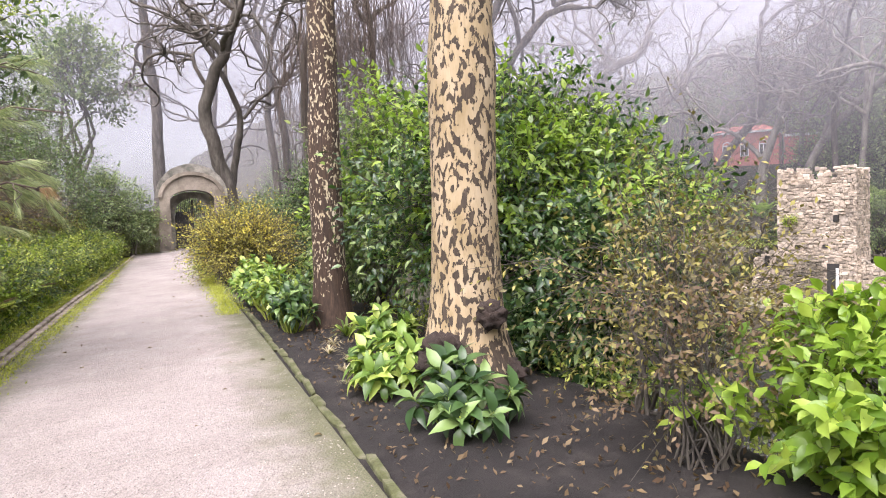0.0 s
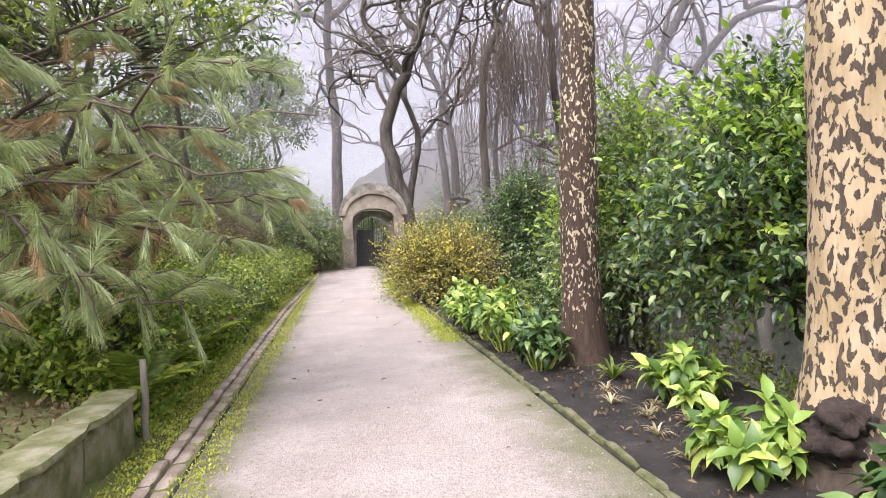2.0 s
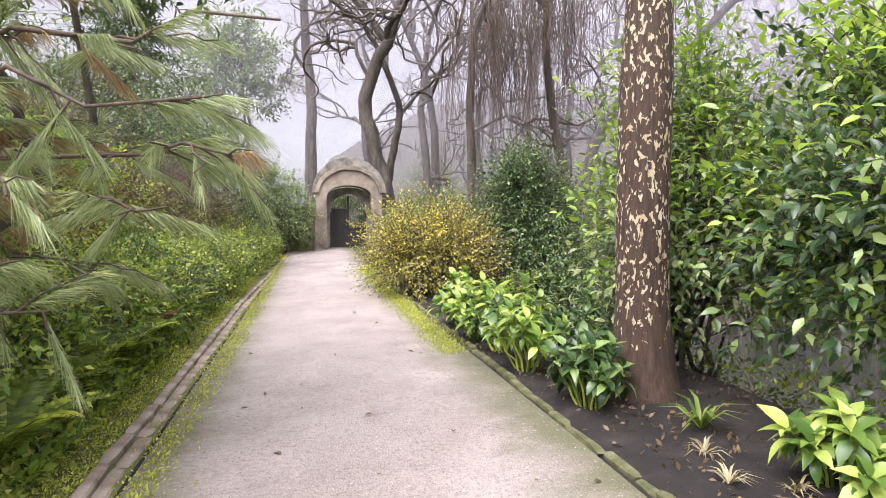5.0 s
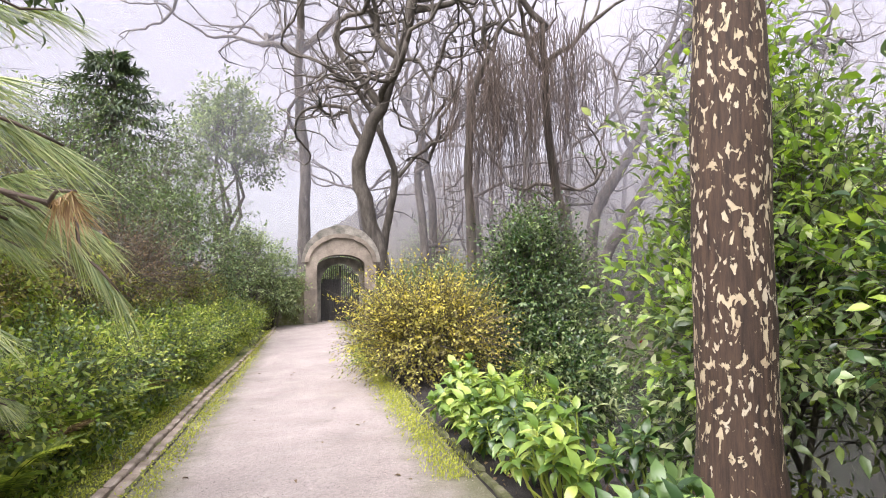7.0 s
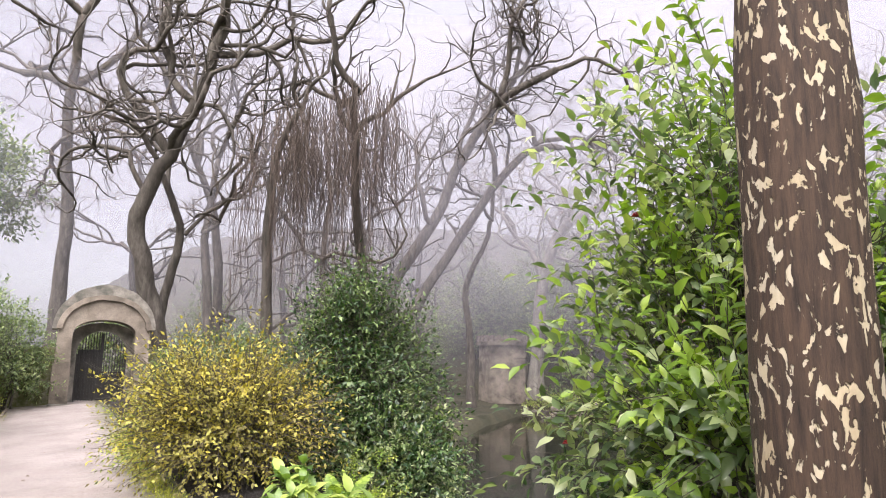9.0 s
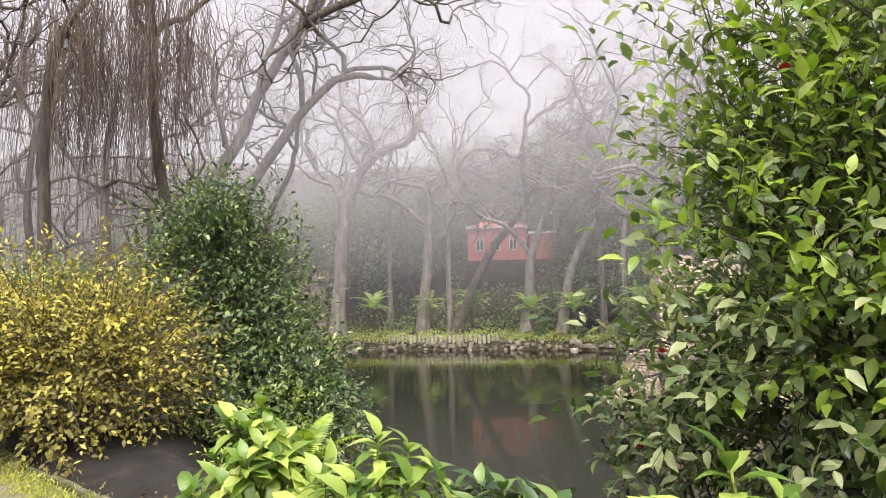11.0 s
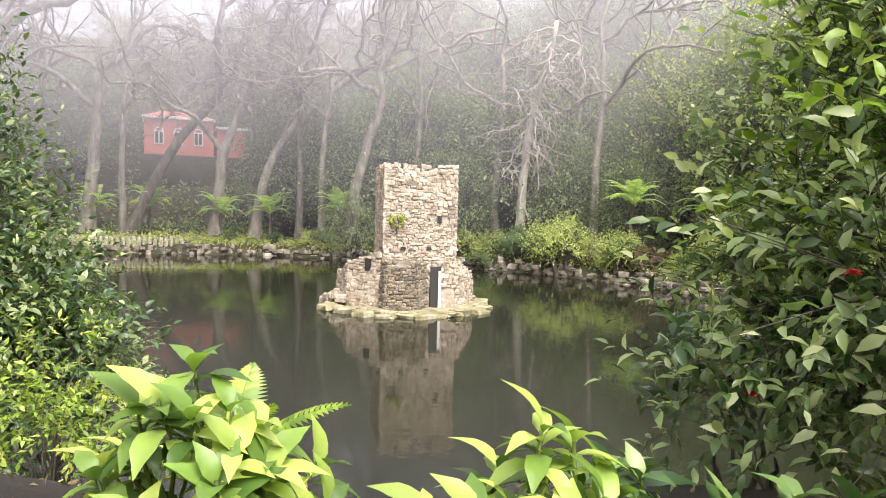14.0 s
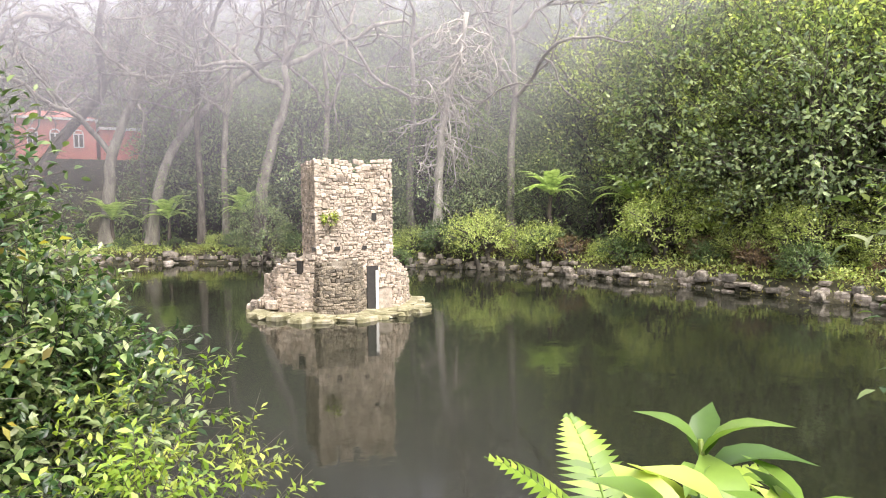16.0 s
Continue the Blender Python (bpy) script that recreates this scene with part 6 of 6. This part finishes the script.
# ---- woods on the slope ----
def crown(name, mat, seed, size, label, leafsize=0.32, clumps=90, per=55, low=0.12):
    return leafy(name, 0, 0, -60, size, clumps, per, leaf_small(leafsize, leafsize * 0.5), mat, label, "tree", seed, stems=3, foot=0.2, twig_r=0.09, hollow=0.5, low=low, group="woodland trees on the slope")


W1 = crown("woodland_tree", "forest", 141, (3.0, 3.0, 8.5), "dense dark evergreen on the misty slope", 0.21, 90, 80)
W2 = crown("woodland_tree", "forest", 142, (3.6, 3.2, 7.0), "dense dark evergreen on the misty slope", 0.21, 90, 80)
W3 = crown("light_woodland_tree", "forest_light", 143, (2.8, 2.8, 8.0), "light green leafy tree on the bank", 0.19, 70, 60, 1.8)
W4 = crown("shore_shrub", "forest_light", 144, (1.5, 1.7, 2.6), "yellow-green shrub at the pond's edge", 0.14, 80, 55)
W5 = crown("shore_shrub", "laurel", 145, (1.4, 1.6, 2.0), "dark green shrub at the pond's edge", 0.14, 80, 50)
W6 = crown("shore_shrub", "rust", 146, (1.0, 1.2, 1.4), "rusty brown shrub at the pond's edge", 0.12, 60, 40)
rng = np.random.default_rng(150)
for i in range(46):
    u_ = rng.uniform(-14, 62)
    d_ = 9 + 26 * rng.uniform(0, 1) ** 1.2
    v_ = 44.5 - 0.9 * max(0, 19 - u_) + d_ - 0.9 * max(0, u_ - 40)
    if 44 < u_ < 64 and v_ > 38:
        continue
    copy_thing((W1, W2)[i % 2], BASE @ pose(v_, u_, float(land(v_, u_)) - 0.4, 0, 0, rng.uniform(0, 360)) @ Matrix.Scale(rng.uniform(0.75, 1.3), 4))
for i in range(64):
    u_ = rng.uniform(-10, 78)
    v_ = 44.5 - 0.9 * max(0, 19 - u_) + rng.uniform(17, 42) - 1.1 * max(0, u_ - 50)
    copy_thing((W1, W2)[i % 2], BASE @ pose(v_, u_, float(land(v_, u_)) - 0.4, 0, 0, rng.uniform(0, 360)) @ Matrix.Scale(rng.uniform(1.0, 1.7), 4))
k = 0
while k < 44:
    u_ = rng.uniform(-16, 40)
    v_ = 44.5 - 0.95 * max(0, 19 - u_) + rng.uniform(5.0, 20)
    copy_thing((W1, W2)[k % 2], BASE @ pose(v_, u_, float(land(v_, u_)) - 0.5, 0, 0, rng.uniform(0, 360)) @ Matrix.Scale(rng.uniform(0.95, 1.75), 4))
    k += 1
for v_, u_, s in [(44, 24, .75), (46.5, 27, .9), (43.5, 32, .62), (45, 17, .9), (42.5, 12.5, .8), (46, 8, 1.1), (43, 3, 1.2), (40, -3, 1.2), (36, -9, 1.2), (50, 62, .9), (55, 66, 1.0), (46, 66, .9), (40, 70, 1.0), (30, 70, .9), (20, 68, .9), (10, 72, .9)]:
    copy_thing(W1, BASE @ pose(v_, u_, float(land(v_, u_)) - 0.4, 0, 0, v_ * 37) @ Matrix.Scale(s, 4))
for v_, u_, s in [(41, 7.8, 0.9), (37.8, 5.0, 1.0), (34.8, 2.6, 1.1), (32, -1.5, 1.45), (38, 2.0, 1.6), (30, -6, 1.5), (44, 9, 1.5), (42, 5, 1.7), (36, -3, 1.8), (34.4, 1.0, 0.95), (36.5, -0.5, 1.4)]:
    copy_thing(W3, BASE @ pose(v_, u_, float(land(v_, u_)) - 0.3, 0, 0, v_ * 53) @ Matrix.Scale(s, 4))
for v_, u_, s in [(39.6, 16.8, 1.25), (37.9, 13.4, .85), (36.4, 10.6, .5), (35.2, 8.4, 1.3), (32.6, 6.6, .75), (30.4, 4.6, 1.15), (33.6, 4.8, 1.6), (29.0, 0.5, 1.5), (36.8, 6.6, 1.7), (42.5, 23.5, .7), (43.6, 27.5, .6), (46, 36.5, .5), (27.8, 2.2, 0.8)]:
    u_ -= 2.4 * float(step01(38, 32, v_))
    copy_thing(W4, BASE @ pose(v_, u_, float(land(v_, u_)) - 0.15, 0, 0, v_ * 71) @ Matrix.Scale(s, 4))
for v_, u_, s in [(42.4, 19.5, 1.1), (41.2, 18.0, .8), (37.8, 13.0, .9), (35.2, 10.2, .8), (32.8, 8.0, .7), (28.2, 5.4, .8), (42.8, 25.8, .8), (44.5, 30.0, .7), (45.3, 33.0, .6), (46, 39.5, .5), (44.8, 43.0, .5), (41.5, 22.2, .6)]:
    u_ -= 2.4 * float(step01(38, 32, v_))
    copy_thing(W5, BASE @ pose(v_, u_, float(land(v_, u_)) - 0.15, 0, 0, v_ * 91) @ Matrix.Scale(s, 4))
for v_, u_, s in [(37.2, 12.0, 1.0), (33.5, 7.6, 1.0), (30.4, 6.4, 1.0), (39.8, 15.6, .7), (26, 2.6, .9)]:
    u_ -= 2.4 * float(step01(38, 32, v_))
    copy_thing(W6, BASE @ pose(v_, u_, float(land(v_, u_)) - 0.1, 0, 0, v_ * 31) @ Matrix.Scale(s, 4))
for ob in (W1, W2, W3, W4, W5, W6):
    i = (W1, W2, W3, W4, W5, W6).index(ob)
    v_, u_ = ((52, 20), (50, 38), (41, -8), (43.4, 21.5), (45.8, 35), (41.2, 17.2))[i]
    ob.matrix_world = BASE @ pose(v_, u_, float(land(v_, u_)) - 0.2, 0, 0, 40) @ Matrix.Scale(0.7, 4)

# tree ferns on the far bank
TF = [frond_mesh(2.6, 0.85, "treefern", 24, 0.85), frond_mesh(2.3, 0.8, "treefern", 22, 0.95)]
TD = frond_mesh(1.2, 0.35, "deadfern", 12, 0.3)
for i, (v_, u_, h) in enumerate([(45.0, 50.4, 2.4), (45.4, 44.1, 2.3), (45.8, 40.0, 2.5), (46.0, 34.3, 2.9), (39.6, 12.75, 3.8), (37.4, 8.6, 3.4), (43.0, 54.0, 2.2), (40.0, 58.0, 2.4)]):
    fern("tree_fern", v_ + 0.1, u_, float(land(v_ + 0.1, u_)), TF, 20, 46, h - 0.2, "tree fern with a dark trunk and a pale green crown", seed=200 + i, dead=TD if i in (5, 6) else None)
leafy("wall_plant", TV - 1.75, TU - 0.15, WATER_Z + 3.05, (0.3, 0.3, 0.55), 18, 25, leaf_small(0.12, 0.05), "ivy", "green tuft rooted in the tower wall", "plant", 205, stems=3, foot=0.03, twig_r=0.01)

# ---- the far shore ----
rng = np.random.default_rng(160)
shore = thing("shore_wall", 0, 0, 0, label="rough low stone wall round the pond with pale loose stones", category="wall", kind="structure")


def along_shore(n_, near, out):
    """Places outside the far shore, from near to out metres off the water."""
    p = np.array(LAKE[9:], float)
    seg = rng.integers(0, len(p) - 1, n_)
    f = rng.uniform(0, 1, n_)[:, None]
    q = p[seg] + (p[seg + 1] - p[seg]) * f
    d_ = p[seg + 1] - p[seg]
    nrm = np.stack([-d_[:, 1], d_[:, 0]], 1)
    nrm /= np.linalg.norm(nrm, axis=1)[:, None]
    return q + nrm * rng.uniform(near, out, n_)[:, None]


def carpet(name, n_, near, out, tall, shape, mat, label, seed):
    global rng
    rng = np.random.default_rng(seed)
    q = along_shore(n_, near, out)
    pos = np.c_[q, land(q[:, 0], q[:, 1]) + (tall * (0.3 + 0.7 * lumpy(q[:, 0], q[:, 1]))) * rng.uniform(0, 1, n_)]
    bd_ = Build()
    leaves_into(bd_, shape, pos, unit(rng.normal(size=(n_, 3)) + np.array([-0.5, 0, 0.3])), unit(np.array([-0.3, 0, 1.0]) + rng.normal(size=(n_, 3)) * 0.5), rng.uniform(0.6, 1.3, n_))
    return thing(name, 0, 0, 0, label=label, category="plants", kind="stuff", mesh=bd_.mesh(name, mat))


bd = Build()
ring = LAKE[9:] + [LAKE[0]]
count = 0
shapes = []
for k in range(8):
    s_ = Build()
    rock_into(s_, (0, 0, 0), (1, 1, 1), 0.2)
    shapes.append(s_.mesh("shore_stone", "shorestone", False))
for (x0, y0), (x1, y1) in zip(ring[:-1], ring[1:]):
    ln = math.hypot(x1 - x0, y1 - y0)
    x = 0.0
    while x < ln:
        w = rng.uniform(0.35, 0.75)
        f = (x + w / 2) / ln
        px_, py_ = x0 + (x1 - x0) * f, y0 + (y1 - y0) * f
        rot = math.atan2(y1 - y0, x1 - x0)
        for row, hz in enumerate((-2.62, -2.3, -2.02)):
            if row == 2 and rng.uniform() < 0.7:
                continue
            c = (px_ + rng.uniform(-.22, .22), py_ + rng.uniform(-.22, .22), hz + rng.uniform(-.12, .1))
            sz = (w * rng.uniform(.45, 1.1), rng.uniform(.25, .5), rng.uniform(.16, .42))
            if count < 300 and x0 < 37 and y0 < 13 and y0 > -10:
                part("shore_stone", shapes[rng.integers(8)], shore, Matrix.LocRotScale(c, Euler((0, 0, rot)), sz))
                count += 1
            else:
                rock_into(bd, c, sz, 0.2, rot)
        x += w
part("masonry", bd.mesh("masonry", "shorestone", False), shore)
carpet("shore_growth", 26000, 0.0, 5.0, 0.75, leaf_small(0.2, 0.09), "forest_light", "low green growth on the far bank", 161)
carpet("dry_shore_growth", 12000, -0.35, 2.6, 0.5, leaf_small(0.16, 0.05), "olive", "dry brownish growth above the pond wall", 163)
carpet("slope_growth", 26000, 5.0, 28.0, 1.1, leaf_small(0.42, 0.18), "forest", "dark undergrowth on the wooded slope", 162)

bd = Build()
fp = [(36.5, 57.0), (40.4, 52.5), (43.9, 46.0), (46.4, 40.5), (47.0, 36.0)]
for x, y in fp:
    bd.v.append(np.array([(x, y, float(land(x, y)) + 0.06), (x + 1.8, y + 0.6, float(land(x + 1.8, y + 0.6)) + 0.12)]))
bd.f = [(i * 2, i * 2 + 1, i * 2 + 3, i * 2 + 2) for i in range(len(fp) - 1)]
thing("path", 0, 0, 0, mesh=bd.mesh("far_path", "gravel"), label="pale path along the far bank", category="path", kind="structure")

bd = Build()
for i in range(26):
    f = i / 25
    x, y = 37.4 + 4.4 * f, 53.6 - 8.3 * f
    st = Build()
    tube_into(st, [(0, 0, -0.2), (0.02, 0, 0.3), (0, 0, 0.55)], [0.16, 0.14, 0.05], 6, 0.15)
    thing("edge_stone", x + 0.5, y, float(land(x + 0.5, y)), rng.uniform(0, 90), "small upright pale stone on the pond wall", "stone", "upright stones on the pond wall", mesh=st.mesh("edge_stone", "bark_white"))

# ---- pink house ----
def house(v, u, z, turn):
    t = thing("house", v, u, z, turn, label="pink-walled house with white arched windows among trees", category="house")
    bd_ = Build()
    box_into(bd_, 0, 6.2, 0, 5, -0.1, 3.3)
    part("wall", bd_.mesh("wall", "pink", False), t)
    bd_ = Build()
    box_into(bd_, -0.3, 11, -0.3, 5.4, -5, -0.1)
    part("plinth", bd_.mesh("plinth", "hill", False), t, label="dark overgrown plinth")
    bd_ = Build()
    box_into(bd_, -0.2, 6.4, -0.25, 5.2, 3.3, 3.5)
    part("eave", bd_.mesh("eave", "white", False), t)
    bd_ = Build()
    bd_.add([(-.1, -.15, 3.5), (6.3, -.15, 3.5), (6.3, 5.1, 3.5), (-.1, 5.1, 3.5), (1.6, 2.5, 4.3), (4.6, 2.5, 4.3)], [(0, 1, 5, 4), (1, 2, 5), (2, 3, 4, 5), (3, 0, 4)])
    part("roof", bd_.mesh("roof", "pink", False), t)
    for x in (1.3, 3.0, 4.8):
        w = part("window", None, t, pose(x, -0.02, 0.9))
        fr = Build()
        box_into(fr, -0.42, 0.42, -0.05, 0.02, 0, 1.25)
        tube_into(fr, [(0.36 * math.cos(a), -0.02, 1.25 + 0.32 * math.sin(a)) for a in np.linspace(0, math.pi, 7)], [0.06] * 7, 5)
        part("frame", fr.mesh("frame", "white", False), w)
        for sx in (-1, 1):
            pn = Build()
            box_into(pn, sx * 0.19 - 0.14, sx * 0.19 + 0.14, -0.07, -0.052, 0.1, 1.15)
            part("pane", pn.mesh("pane", "iron", False), w)
    bd_ = Build()
    box_into(bd_, 6.6, 10.5, 1.0, 5, -0.1, 2.7)
    part("wing", bd_.mesh("wing", "pink", False), t, label="lower pink wing")
    bd_ = Build()
    box_into(bd_, 6.5, 10.7, 0.8, 5.2, 2.7, 2.95)
    part("wing_eave", bd_.mesh("wing_eave", "white", False), t)


house(52.6, 57.0, 5.7, -52)


def pavilion(v, u, z, turn):
    """A small plastered duck house like a castle turret."""
    t = thing("duck_house", v, u, z, turn, label="small pale plaster turret with a battlemented top by the pond", category="turret")
    bd_ = Build()
    pts = [(2.4 * math.cos(a), 2.4 * math.sin(a)) for a in np.arange(8) * math.pi / 4 + math.pi / 8]
    prism_into(bd_, pts, -0.5, [5.0] * 8, 0.96, 0.0)
    part("wall", bd_.mesh("wall", "plaster", False), t)
    bd_ = Build()
    p2 = [(x * 1.07, y * 1.07) for x, y in pts]
    prism_into(bd_, p2, 4.75, [5.1] * 8, 1.0, 0.0)
    part("cornice", bd_.mesh("cornice", "plaster", False), t)
    for i in range(24):
        a = i * math.pi / 12
        mb = Build()
        box_into(mb, -0.17, 0.17, -0.14, 0.14, 0, 0.55, 0.02)
        part("merlon", mb.mesh("merlon", "plaster", False), t, pose(2.38 * math.cos(a), 2.38 * math.sin(a), 5.08, 0, 0, math.degrees(a) + 90))
    dr = Build()
    box_into(dr, -0.3, 0.3, -0.06, 0.06, 0, 2.2)
    part("doorway", dr.mesh("doorway", "iron", False), t, pose(2.0, -1.05, 0, 0, 0, 62))
    wd = Build()
    box_into(wd, -0.15, 0.15, -0.06, 0.06, 0, 0.9)
    part("window", wd.mesh("window", "iron", False), t, pose(1.95, -1.0, 3.3, 0, 0, 62))


leafy("laurel_bush", 0.2, 40.5, 0.2, (2.0, 1.2, 3.4), 120, 50, leaf_small(0.16, 0.07), "forest", "dark shrubs seen through the gate", seed=34, twig_r=0.03)
leafy("laurel_bush", -2.9, 35.3, 0.1, (1.0, 0.9, 3.2), 110, 55, leaf_small(0.12, 0.055), "forest", "dark evergreen shrub crowding the gateway", seed=35, twig_r=0.02, droop=1.2)
pavilion(34.8, 61.6, -1.3, 0)
